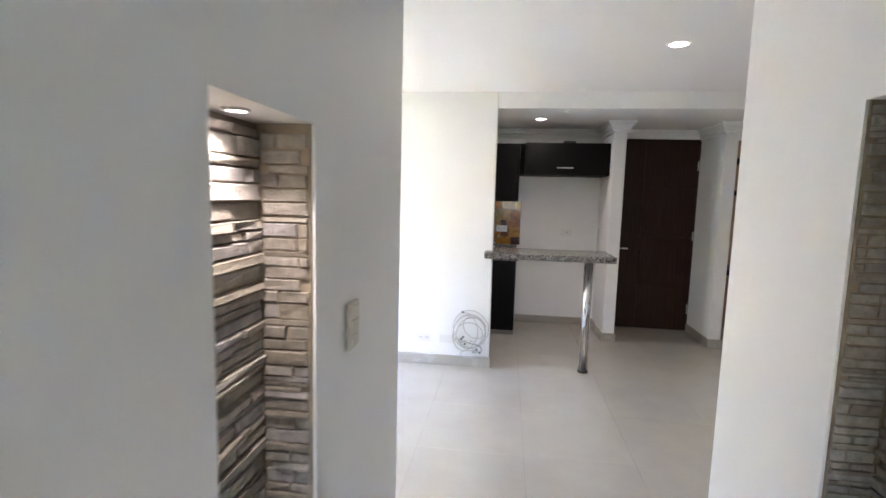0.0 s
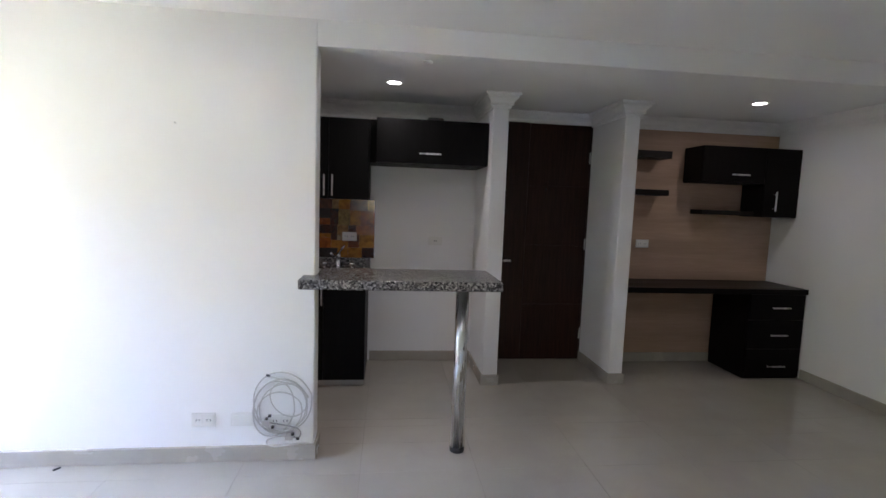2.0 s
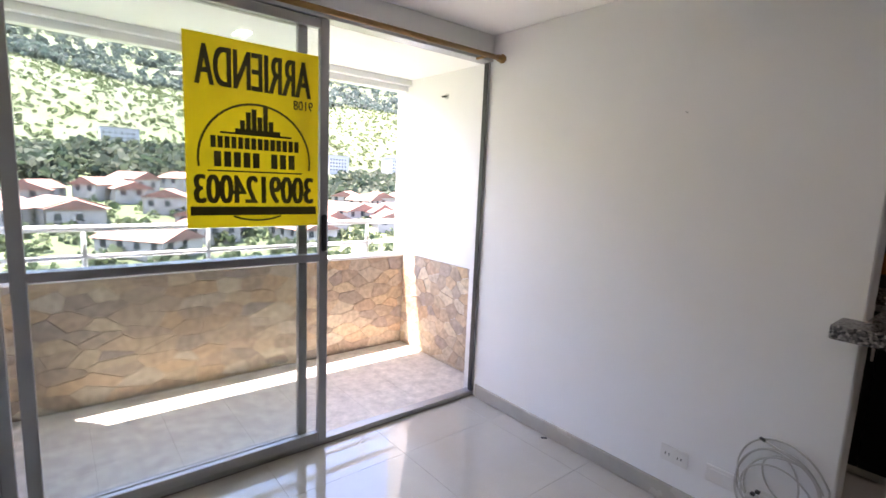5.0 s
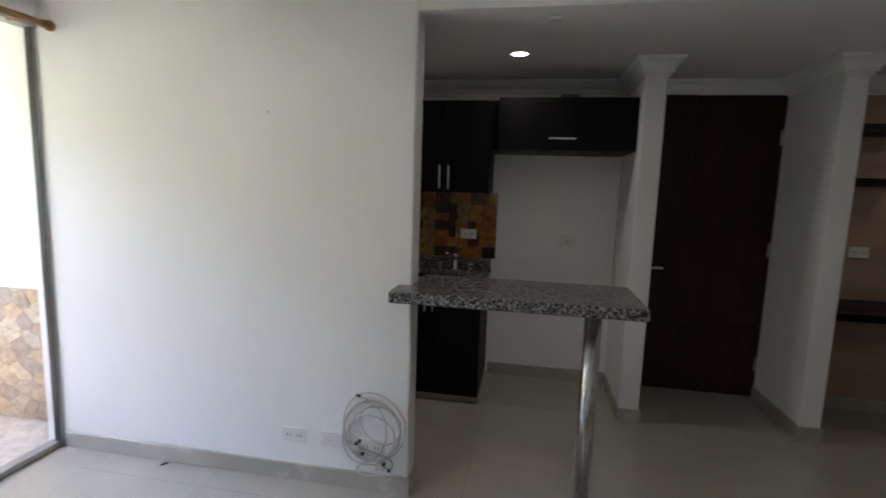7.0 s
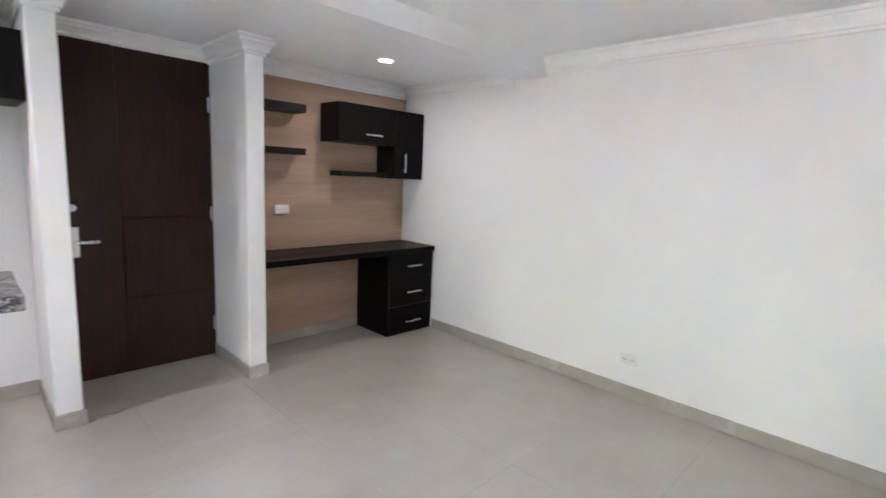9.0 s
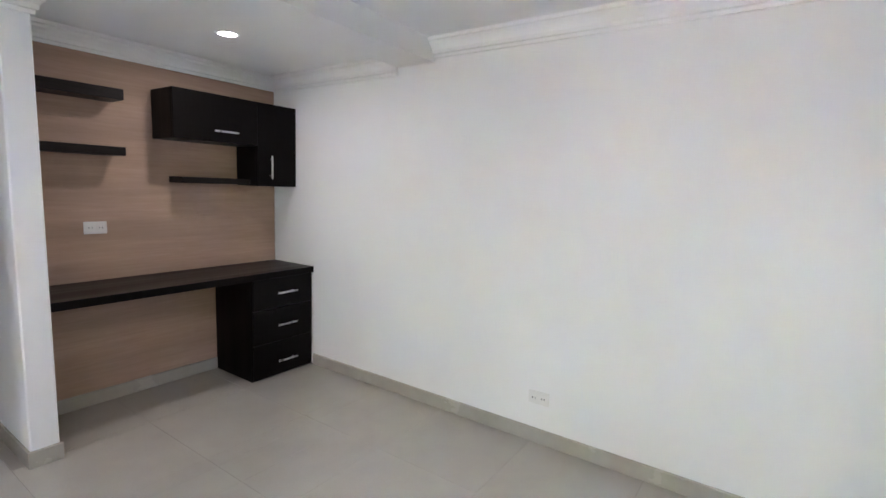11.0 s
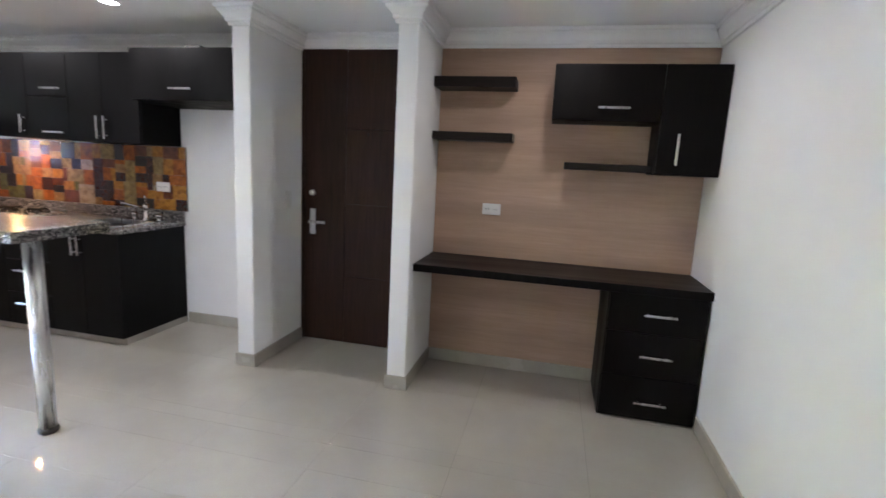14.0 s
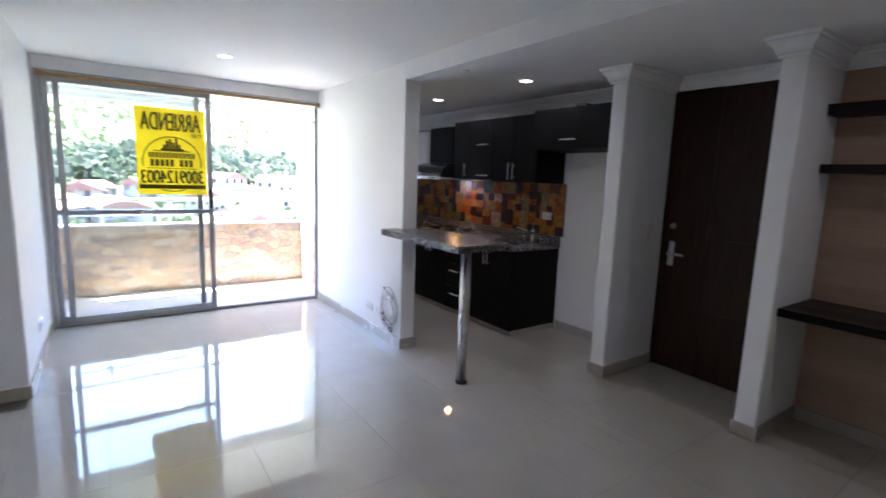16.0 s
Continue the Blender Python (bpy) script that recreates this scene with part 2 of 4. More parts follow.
BALCONY_FLOOR = pieces("balcony_floor_tile", [(0, (0.72, 0.665, 0.61)), (0.5, (0.74, 0.69, 0.635)), (1, (0.71, 0.66, 0.61))], 0.5, 13, 0.1, 0.002, 0.27)
WHITE_METAL = painted("white_enamel", (0.72, 0.72, 0.72), 0.35, 0.05, 6)
GLASS = clear_glass("window_glass")
YELLOW = sheet_plastic("yellow_sheet", (0.85, 0.62, 0.01))
INK = sheet_plastic("dark_ink", (0.10, 0.085, 0.015))
LED = glowing("led_diffuser", (0.95, 0.97, 1.0), LED_GLOW)
HILL = painted("hill_grass", (0.062, 0.086, 0.036), 0.9, 0.35, 0.05, 0.6, 0.5)
WOODS = woods("woodland", 0.95)
GREENWOOD = woods("dark_woodland", 0.75)
# blue doubled: distance haze is mixed into the leaf colour
FARWOOD_HAZED = woods("far_woodland_hazed", 1.1, 2.0)
SCRUB = woods("hillside_scrub", 1.15)
APARTMENT = painted("apartment_plaster", (0.34, 0.34, 0.34), 0.8, 0.08, 0.2, 6)
HOUSE_WALL = painted("house_plaster", (0.3, 0.27, 0.25), 0.8, 0.15, 0.3, 8)
ROOF = painted("clay_roof", (0.2, 0.10, 0.075), 0.8, 0.25, 0.6, 12, 0.5)
DARK_GLASS = painted("dark_window", (0.04, 0.045, 0.05), 0.15, 0.1, 2)
# ---------------- building helpers ----------------
ORIGIN = {}


def thing(name, at, label, category, group="", kind=""):
    ob = new(name)
    ob.location = at
    ob.empty_display_size = 0.05
    ORIGIN[ob] = Vector(at)
    return tagged(ob, label, category, group, kind)


def mesh_of(name, bm, material, smooth=False):
    bmesh.ops.recalc_face_normals(bm, faces=bm.faces)
    me = bpy.data.meshes.new(name)
    bm.to_mesh(me)
    bm.free()
    me.materials.append(material)
    if smooth:
        for p in me.polygons:
            p.use_smooth = True
    return me


def part(name, bm, material, parent, label="", smooth=False):
    """One mesh, modelled in world places, as a part of a thing or of a part."""
    at = ORIGIN[parent]
    bmesh.ops.translate(bm, verts=bm.verts, vec=-at)
    ob = new(name, mesh_of(name, bm, material, smooth))
    ob.parent = parent
    ORIGIN[ob] = at
    return tagged(ob, label)


def solid(name, bm, material, label="", category="", kind="structure", smooth=False):
    ob = new(name, mesh_of(name, bm, material, smooth))
    ORIGIN[ob] = Vector((0, 0, 0))
    return tagged(ob, label, category, "", kind)


def box(x0, x1, y0, y1, z0, z1, bevel=0.0, bm=None, segs=1):
    own = bmesh.new()
    bmesh.ops.create_cube(own, size=1)
    for v in own.verts:
        v.co = Vector(((x0 + x1) / 2 + v.co.x * (x1 - x0), (y0 + y1) / 2 + v.co.y * (y1 - y0), (z0 + z1) / 2 + v.co.z * (z1 - z0)))
    if bevel:
        bmesh.ops.bevel(own, geom=own.edges[:], offset=bevel, segments=segs, affect="EDGES", profile=0.5)
    return merge(bm, own)


def merge(bm, own):
    if bm is None:
        return own
    me = bpy.data.meshes.new("tmp")
    own.to_mesh(me)
    own.free()
    bm.from_mesh(me)
    bpy.data.meshes.remove(me)
    return bm


def tube(p, q, r, r2=None, sides=20, bm=None, bevel=0.0):
    """A round bar from p to q."""
    p, q = Vector(p), Vector(q)
    own = bmesh.new()
    bmesh.ops.create_cone(own, cap_ends=True, segments=sides, radius1=r, radius2=r if r2 is None else r2, depth=(q - p).length)
    if bevel:
        rims = [e for e in own.edges if len(e.link_faces) == 2 and any(len(f.verts) > 4 for f in e.link_faces)]
        bmesh.ops.bevel(own, geom=rims, offset=bevel, segments=2, affect="EDGES", profile=0.5)
    bmesh.ops.transform(own, verts=own.verts, matrix=Matrix.Translation((p + q) / 2) @ (q - p).to_track_quat("Z", "Y").to_matrix().to_4x4())
    return merge(bm, own)


def sweep(line, profile, bm=None):
    """A moulding along a plan line, the room on its right; profile: (out from the wall, height), closed."""
    own = bmesh.new()
    pts = [Vector((*p, 0)) for p in line]
    rings = []
    for i, p in enumerate(pts):
        a = (p - pts[i - 1]).normalized() if i else None
        b = (pts[i + 1] - p).normalized() if i < len(pts) - 1 else None
        na, nb = [Vector((d.y, -d.x, 0)) if d else None for d in (a, b)]
        n = na if nb is None else nb if na is None else (na + nb) / (1 + na.dot(nb))
        rings.append([own.verts.new(p + n * d + Vector((0, 0, z))) for d, z in profile])
    k = len(profile)
    for r, s in zip(rings, rings[1:]):
        for j in range(k):
            own.faces.new((r[j], r[(j + 1) % k], s[(j + 1) % k], s[j]))
    own.faces.new(rings[0])
    own.faces.new(rings[-1][::-1])
    return merge(bm, own)


def lathe(at, profile, sides=24, bm=None):
    """A turned shape about a vertical line; profile: (radius, height)."""
    own = bmesh.new()
    rings = [[own.verts.new((at[0] + r * math.cos(2 * math.pi * i / sides), at[1] + r * math.sin(2 * math.pi * i / sides), at[2] + z)) for i in range(sides)] for r, z in profile]
    for a, b in zip(rings, rings[1:]):
        for i in range(sides):
            own.faces.new((a[i], a[(i + 1) % sides], b[(i + 1) % sides], b[i]))
    own.faces.new(rings[0][::-1])
    own.faces.new(rings[-1])
    return merge(bm, own)


def wire(name, points, r, material, parent=None, smooth_steps=8):
    """A cable along a smooth line, as a mesh."""
    cu = bpy.data.curves.new(name, "CURVE")
    cu.dimensions, cu.bevel_depth, cu.bevel_resolution, cu.resolution_u = "3D", r, 2, smooth_steps
    sp = cu.splines.new("NURBS")
    sp.points.add(len(points) - 1)
    for q, p in zip(sp.points, points):
        q.co = (*p, 1)
    sp.use_endpoint_u, sp.order_u = True, 4
    tmp = bpy.data.objects.new(name, cu)
    scene.collection.objects.link(tmp)
    me = bpy.data.meshes.new_from_object(tmp.evaluated_get(bpy.context.evaluated_depsgraph_get()))
    bpy.data.objects.remove(tmp)
    bpy.data.curves.remove(cu)
    me.name = name
    me.materials.clear()
    me.materials.append(material)
    for p in me.polygons:
        p.use_smooth = True
    bm = bmesh.new()
    bm.from_mesh(me)
    bpy.data.meshes.remove(me)
    return part(name, bm, material, parent, smooth=True)


# ---------------- the plan ----------------
XW, XE = -2.13, 3.54          # window wall, east wall
YS, YL, YP = 0.98, 0.97, 3.30  # south wall of the dining side, of the living side, partition
XP = -0.30                    # free end of the partition
YK = 4.885                    # back wall of the kitchen
HL, HR = -0.49, 0.43         # hall walls
ZM, ZL, ZB = 2.24, 2.17, 2.115  # ceilings: living room, kitchen; underside of the beam
BX, BY0, BY1 = -3.30, 0.98, 3.50  # balcony: parapet's inner face, side walls
PT = 0.74                     # parapet top

# walls
def wall(name, x0, x1, y0, y1, z0=0.0, z1=ZM, label="white painted plaster wall"):
    return solid(name, box(x0, x1, y0, y1, z0, z1, 0.006), WALL, label, "wall")


wall("wall_partition", XW - 0.12, XP, YP, YP + 0.13, 0, ZM + 0.01)
wall("wall_east", XE, XE + 0.15, YS - 0.15, YK + 0.15)
wall("wall_south_dining", 0.62, XE - 0.001, 0.70, YS)
wall("wall_south_living", XW - 0.12, -0.66, 0.70, YL)
wall("wall_window_pier", XW - 0.12, XW, YL, YS)
# out-of-view end wall; its opening is added to brighten the kitchen
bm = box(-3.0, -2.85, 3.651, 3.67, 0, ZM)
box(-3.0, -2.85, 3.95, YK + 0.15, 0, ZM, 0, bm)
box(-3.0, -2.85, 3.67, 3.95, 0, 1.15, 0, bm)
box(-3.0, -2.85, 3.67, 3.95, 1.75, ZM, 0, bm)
solid("wall_kitchen_west", bm, WALL, "white painted kitchen end wall with an unseen opening added for light", "wall")
wall("wall_back", -2.849, 0.93, YK, YK + 0.15)
wall("wall_door_lintel", 0.93, 1.84, 4.90, YK + 0.15, 2.085, ZM)
# unseen backing added behind the door leaf to stop light leaking under it
wall("wall_door_light_stop", 0.93, 1.84, 5.0, YK + 0.15, 0, 2.085)
wall("wall_back_niche", 1.84, XE - 0.001, 4.842, YK + 0.15)
wall("wall_pier_kitchen", 0.80, 0.917, 4.295, YK - 0.001, label="white wall pier between fridge recess and entrance door")
wall("wall_pier_desk", 1.81, 1.925, 4.30, 4.999, label="white wall pier between entrance door and desk")
wall("wall_over_balcony", XW - 0.12, XW, YS, YP, 2.135, ZM)
# hall walls with a recess in each
NL = (-0.15, 0.118, 0.42, 1.526)
NR = (0.03, 0.363, 0.42, 1.61)
for side, x0, x1, n in (("hall_west", HL - 0.2, HL, NL), ("hall_east", HR, HR + 0.2, NR)):
    bm = box(x0, x1, -2.6, n[0], 0, ZM)
    box(x0, x1, n[1], 0.72 if side == "hall_west" else 0.82, 0, ZM, 0, bm)
    box(x0, x1, n[0], n[1], 0, n[2], 0, bm)
    box(x0, x1, n[0], n[1], n[3], ZM, 0, bm)
    back = (x0, x0 + 0.1) if side == "hall_west" else (x1 - 0.1, x1)
    box(*back, n[0], n[1], n[2], n[3], 0, bm)
    solid("wall_" + side, bm, WALL, "white painted hall wall with a tall stone-lined recess", "wall")
# hall end, never in view: the gap is added so daylight lifts the hall walls
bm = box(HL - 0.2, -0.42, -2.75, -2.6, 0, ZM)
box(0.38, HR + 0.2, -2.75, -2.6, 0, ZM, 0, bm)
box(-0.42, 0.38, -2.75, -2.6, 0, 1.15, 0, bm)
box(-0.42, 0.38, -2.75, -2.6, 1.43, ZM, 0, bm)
solid("wall_hall_end", bm, WALL, "white painted hall end wall, out of view, with an opening added to let in light", "wall")

# ceilings and beam
solid("ceiling_living", box(XW - 0.12, XE + 0.15, -2.75, YP, ZM, ZM + 0.12), CEIL, "white painted flat ceiling", "ceiling")
solid("ceiling_kitchen", box(-3.0, XE + 0.15, YP + 0.28, YK + 0.15, ZL, ZM + 0.12), CEIL, "white painted lowered kitchen ceiling", "ceiling")
solid("ceiling_beam_kitchen", box(-2.24, XP, YP + 0.13, YP + 0.28, ZB, ZM + 0.12), CEIL, "white plastered ceiling beam over the kitchen", "beam")
solid("ceiling_beam", box(XP + 0.001, XE, YP, YP + 0.28, ZB, ZM + 0.12), CEIL, "white plastered ceiling beam between living room and kitchen", "beam")

# mouldings
CROWN = [(0, -0.105), (0.012, -0.105), (0.014, -0.088), (0.024, -0.085), (0.026, -0.066), (0.040, -0.048), (0.054, -0.036), (0.056, -0.022), (0.068, -0.018), (0.070, 0), (0, 0)]
crown_line = [(-2.85, YK), (0.80, YK), (0.80, 4.295), (0.917, 4.295), (0.917, 4.90), (1.81, 4.90), (1.81, 4.30), (1.925, 4.30), (1.925, 4.83), (XE, 4.83), (XE, YP + 0.28)]
solid("trim_crown_kitchen", sweep(crown_line, [(d, ZL + z) for d, z in CROWN]), TRIM, "white stepped plaster crown moulding", "moulding")
solid("trim_crown_dining", sweep([(XE, YP), (XE, YS)], [(d, ZM + z) for d, z in CROWN]), TRIM, "white stepped plaster crown moulding", "moulding")
BASE = [(0, 0.002), (0.011, 0.002), (0.011, 0.080), (0.008, 0.084), (0, 0.084)]
for line in ([(XW, YP), (XP, YP), (XP, YP + 0.13), (XW - 0.12, YP + 0.13)],
             [(-0.07, YK), (0.80, YK), (0.80, 4.295), (0.917, 4.295), (0.917, 4.88)],
             [(1.81, 4.88), (1.81, 4.30), (1.925, 4.30), (1.925, 4.83), (3.03, 4.83)],
             [(XE, 4.36), (XE, YS), (0.62, YS), (0.62, 0.82), (HR, 0.82), (HR, -2.6)],
             [(HL, -2.6), (HL, 0.72), (-0.66, 0.72), (-0.66, YL), (XW + 0.012, YL)]):
    solid("baseboard", sweep(line, BASE), SKIRT, "beige porcelain skirting tile along the wall", "baseboard")

# ---------------- balcony door ----------------
win = thing("window_1", (XW, (YS + YP) / 2, 0), "grey aluminium sliding balcony door, half slid open", "balcony door", kind="structure")
fx0, fx1 = XW - 0.09, XW - 0.002
part("head_track", box(fx0, fx1, YS + 0.002, YP - 0.002, 2.09, 2.134, 0.003), ALU, win)
part("floor_track", box(fx0, XW - 0.03, YS + 0.002, YP - 0.002, 0.002, 0.03, 0.003), ALU, win)
part("jamb", box(fx0, fx1, YS + 0.002, YS + 0.04, 0.03, 2.09, 0.003), ALU, win)
part("jamb", box(XW - 0.06, XW - 0.02, YP - 0.016, YP - 0.002, 0.03, 2.09, 0.002), ALU, win)
part("seal", box(XW - 0.056, XW - 0.024, YP - 0.021, YP - 0.0155, 0.032, 2.088), BLACK_PLASTIC, win, "black rubber seal")


def leaf(x0, y0, y1, name):
    x1 = x0 + 0.03
    bm = box(x0, x1, y0, y0 + 0.045, 0.032, 2.088, 0.003)
    box(x0, x1, y1 - 0.045, y1, 0.032, 2.088, 0.003, bm)
    box(x0, x1, y0 + 0.045, y1 - 0.045, 0.032, 0.085, 0.003, bm)
    box(x0, x1, y0 + 0.045, y1 - 0.045, 2.045, 2.088, 0.003, bm)
    box(x0, x1, y0 + 0.045, y1 - 0.045, 0.972, 1.008, 0.003, bm)
    fr = part(name, bm, ALU, win)
    for z0, z1 in ((0.085, 0.972), (1.008, 2.045)):
        g = part("pane", box(x0 + 0.012, x0 + 0.018, y0 + 0.045, y1 - 0.045, z0, z1), GLASS, fr)
        g.visible_shadow = False


leaf(XW - 0.045, YS + 0.115, 2.26, "sliding_leaf")
leaf(XW - 0.082, YS + 0.042, 2.17, "fixed_leaf")
part("pull_handle", box(XW - 0.014, XW + 0.004, 2.222, 2.248, 1.02, 1.20, 0.006), BLACK_PLASTIC, win, "black door pull")

# sign taped to the glass, reading outward
SY0, SY1, SZ0, SZ1 = 1.645, 2.205, 1.15, 1.92
sign = thing("rental_sign", (XW - 0.012, (SY0 + SY1) / 2, SZ0), "yellow plastic rental sign with black lettering taped to the glass", "sign")
sx = XW - 0.0135
bm = bmesh.new()
ny, nz = 12, 16
grid = [[bm.verts.new((sx + 0.0012 * math.sin(5 * i + 3 * j), SY0 + (SY1 - SY0) * i / ny, SZ0 + (SZ1 - SZ0) * j / nz)) for j in range(nz + 1)] for i in range(ny + 1)]
for i in range(ny):
    for j in range(nz):
        bm.faces.new((grid[i][j], grid[i + 1][j], grid[i + 1][j + 1], grid[i][j + 1]))
part("sheet", bm, YELLOW, sign)


def lettering(text, y_mid, z, height, width, bold=0.004):
    cu = bpy.data.curves.new("lettering", "FONT")
    cu.body, cu.size, cu.extrude, cu.offset = text, 1.0, 0.0, 0.0
    cu.align_x = "CENTER"
    tmp = bpy.data.objects.new("lettering", cu)
    scene.collection.objects.link(tmp)
    bpy.context.view_layer.update()
    me = bpy.data.meshes.new_from_object(tmp.evaluated_get(bpy.context.evaluated_depsgraph_get()))
    bpy.data.objects.remove(tmp)
    bm = bmesh.new()
    bm.from_mesh(me)
    bpy.data.meshes.remove(me)
    xs, ys = [v.co.x for v in bm.verts], [v.co.y for v in bm.verts]
    x0, x1, y0, y1 = min(xs), max(xs), min(ys), max(ys)
    for v in bm.verts:
        u = (v.co.x - (x0 + x1) / 2) / (x1 - x0) * width
        w = (v.co.y - y0) / (y1 - y0) * height
        v.co = Vector((sx + 0.003, y_mid - u, z + w))
    bold_bm = bmesh.new()
    me = bpy.data.meshes.new("tmp")
    bm.to_mesh(me)
    bm.free()
    for i, dy in enumerate((-bold, 0.0, bold)):
        for v in me.vertices:
            v.co.y += dy if i != 1 else 0.0
            v.co.x += 0.0004
        bold_bm.from_mesh(me)
        for v in me.vertices:
            v.co.y -= dy if i != 1 else 0.0
    bpy.data.meshes.remove(me)
    return part("lettering", bold_bm, INK, sign)


sm = (SY0 + SY1) / 2
lettering("ARRIENDA", sm, SZ1 - 0.195, 0.155, 0.475, 0.004)
lettering("3009124003", sm, SZ0 + 0.102, 0.118, 0.50, 0.005)
lettering("9108", SY1 - 0.075, SZ1 - 0.25, 0.04, 0.09, 0.0005)


def bar_mark(y0, y1, z0, z1):
    part("printed_bar", box(sx + 0.0022, sx + 0.0032, y0, y1, z0, z1), INK, sign)


for y0, y1, z0, z1 in ((SY0 + 0.012, SY1 - 0.012, SZ0 + 0.052, SZ0 + 0.088), (sm - 0.15, sm + 0.15, SZ0 + 0.390, SZ0 + 0.398),
                       (sm - 0.2, sm + 0.2, SZ0 + 0.234, SZ0 + 0.240), (sm - 0.09, sm + 0.10, SZ0 + 0.398, SZ0 + 0.415)):
    bar_mark(y0, y1, z0, z1)
for i in range(14):
    bar_mark(sm - 0.187 + i * 0.027, sm - 0.167 + i * 0.027, SZ0 + 0.331, SZ0 + 0.379)
for i in range(9):
    if i != 5:
        bar_mark(sm - 0.175 + i * 0.039, sm - 0.147 + i * 0.039, SZ0 + 0.254, SZ0 + 0.317)
for i, h in enumerate((0.035, 0.07, 0.085, 0.055, 0.1, 0.04)):
    bar_mark(sm - 0.07 + i * 0.024, sm - 0.05 + i * 0.024, SZ0 + 0.415, SZ0 + 0.415 + h)


def arc_mark(radius, z_mid, a0, a1, thick):
    bm = bmesh.new()
    prev = None
    for i in range(25):
        a = a0 + (a1 - a0) * i / 24
        pair = [bm.verts.new((sx + 0.003, sm + r * math.cos(a), z_mid + r * math.sin(a))) for r in (radius, radius - thick)]
        if prev:
            bm.faces.new((prev[0], pair[0], pair[1], prev[1]))
        prev = pair
    part("printed_arc", bm, INK, sign)


arc_mark(0.24, SZ0 + 0.285, radians(-8), radians(188), 0.009)
arc_mark(0.30, SZ0 + 0.325, radians(250), radians(290), 0.008)

# unseen kitchen end window, added for the daylight on the cabinet fronts
kw = thing("kitchen_fill_window", (-2.92, 3.81, 1.15), "small aluminium window added unseen in the kitchen end wall to let in light", "window", kind="structure")
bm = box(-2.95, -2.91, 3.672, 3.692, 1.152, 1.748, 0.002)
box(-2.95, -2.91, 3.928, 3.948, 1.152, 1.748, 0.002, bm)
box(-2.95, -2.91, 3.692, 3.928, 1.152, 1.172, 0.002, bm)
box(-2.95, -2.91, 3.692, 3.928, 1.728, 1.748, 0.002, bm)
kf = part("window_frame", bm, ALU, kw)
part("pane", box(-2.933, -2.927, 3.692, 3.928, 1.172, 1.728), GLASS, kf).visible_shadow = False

# wooden curtain rod
rod = thing("curtain_rod", (XW + 0.105, 2.1, 2.09), "varnished wooden curtain rod with turned ends above the balcony door", "curtain rod")
rx, rz = XW + 0.105, 2.085
part("pole", tube((rx, 1.06, rz), (rx, 3.225, rz), 0.0135, sides=16), ROD, rod, smooth=True)
for ye, s in ((1.06, -1), (3.225, 1)):
    bm = bmesh.new()
    prof = [(0.004, 0.0), (0.018, 0.002), (0.018, 0.012), (0.012, 0.016), (0.022, 0.024), (0.026, 0.036), (0.022, 0.05), (0.008, 0.058)]
    lathe((0, 0, 0), prof, 20, bm)
    bmesh.ops.transform(bm, verts=bm.verts, matrix=Matrix.Translation((rx, ye, rz)) @ Matrix.Rotation(radians(-90 * s), 4, "X"))
    part("finial", bm, ROD, rod, smooth=True)
    part("bracket", tube((XW - 0.001, ye - s * 0.06, rz), (rx, ye - s * 0.06, rz), 0.007, sides=10), ROD, rod)

# ---------------- balcony ----------------
solid("floor_balcony", box(BX - 0.14, XW - 0.09, BY0 - 0.15, BY1 + 0.001, -0.12, -0.012), GROUT, "mottled stone-look balcony floor", "floor")
bal_floor = bpy.data.objects["floor_balcony"]
solid("ceiling_balcony", box(BX - 0.07, XW - 0.12, BY0 - 0.15, BY1 + 0.15, 2.16, 2.36), CEIL, "white balcony ceiling", "ceiling")
solid("balcony_edge_beam", box(BX - 0.07, BX + 0.0, BY0, BY1, 2.07, 2.16, 0.004), CEIL, "white balcony edge beam", "beam")
solid("wall_balcony_north", box(BX - 0.14, XW - 0.12, BY1, BY1 + 0.15, -0.12, 2.36), WALL, "white balcony side wall with stone cladding below", "wall")
solid("wall_balcony_return", box(XW - 0.12, XW - 0.09, YP + 0.001, BY1, -0.012, 2.16), WALL, "white balcony wall return", "wall")
solid("wall_balcony_south", box(BX - 0.14, XW - 0.12, BY0 - 0.15, BY0, -0.12, 2.36), WALL, "white balcony side wall", "wall")
parapet = solid("balcony_parapet", box(BX - 0.13, BX - 0.012, BY0, BY1 - 0.002, -0.12, PT), MORTAR, "low balcony parapet clad in brown field stone", "parapet")
solid("trim_parapet_cap", box(BX - 0.14, BX + 0.004, BY0, BY1, PT, PT + 0.02, 0.004), WALL, "pale parapet capping", "coping")
solid("trim_balcony_edge", box(BX + 0.001, BX + 0.05, BY0, BY1, 2.115, 2.159, 0.003), TRIM, "white stepped moulding along the balcony edge beam", "moulding")
rail = thing("balcony_rail", (BX - 0.06, 2.24, PT), "white metal balcony rail above the parapet", "railing")
for z in (0.865, 1.03):
    part("rail_bar", tube((BX - 0.06, BY0 + 0.002, z), (BX - 0.06, BY1 - 0.002, z), 0.014 if z < 1 else 0.02, sides=12), WHITE_METAL, rail, smooth=True)
for y in (1.35, 2.0, 2.65, 3.18):
    part("rail_post", tube((BX - 0.06, y, PT + 0.018), (BX - 0.06, y, 1.03), 0.014, sides=12), WHITE_METAL, rail, smooth=True)
hook_plate = thing("wall_hook", (-2.80, BY1, 1.99), "small round steel hook plate on the white balcony wall", "hook")
part("plate", tube((-2.80, BY1 + 0.001, 1.99), (-2.80, BY1 - 0.006, 1.99), 0.02, sides=16), STEEL, hook_plate)
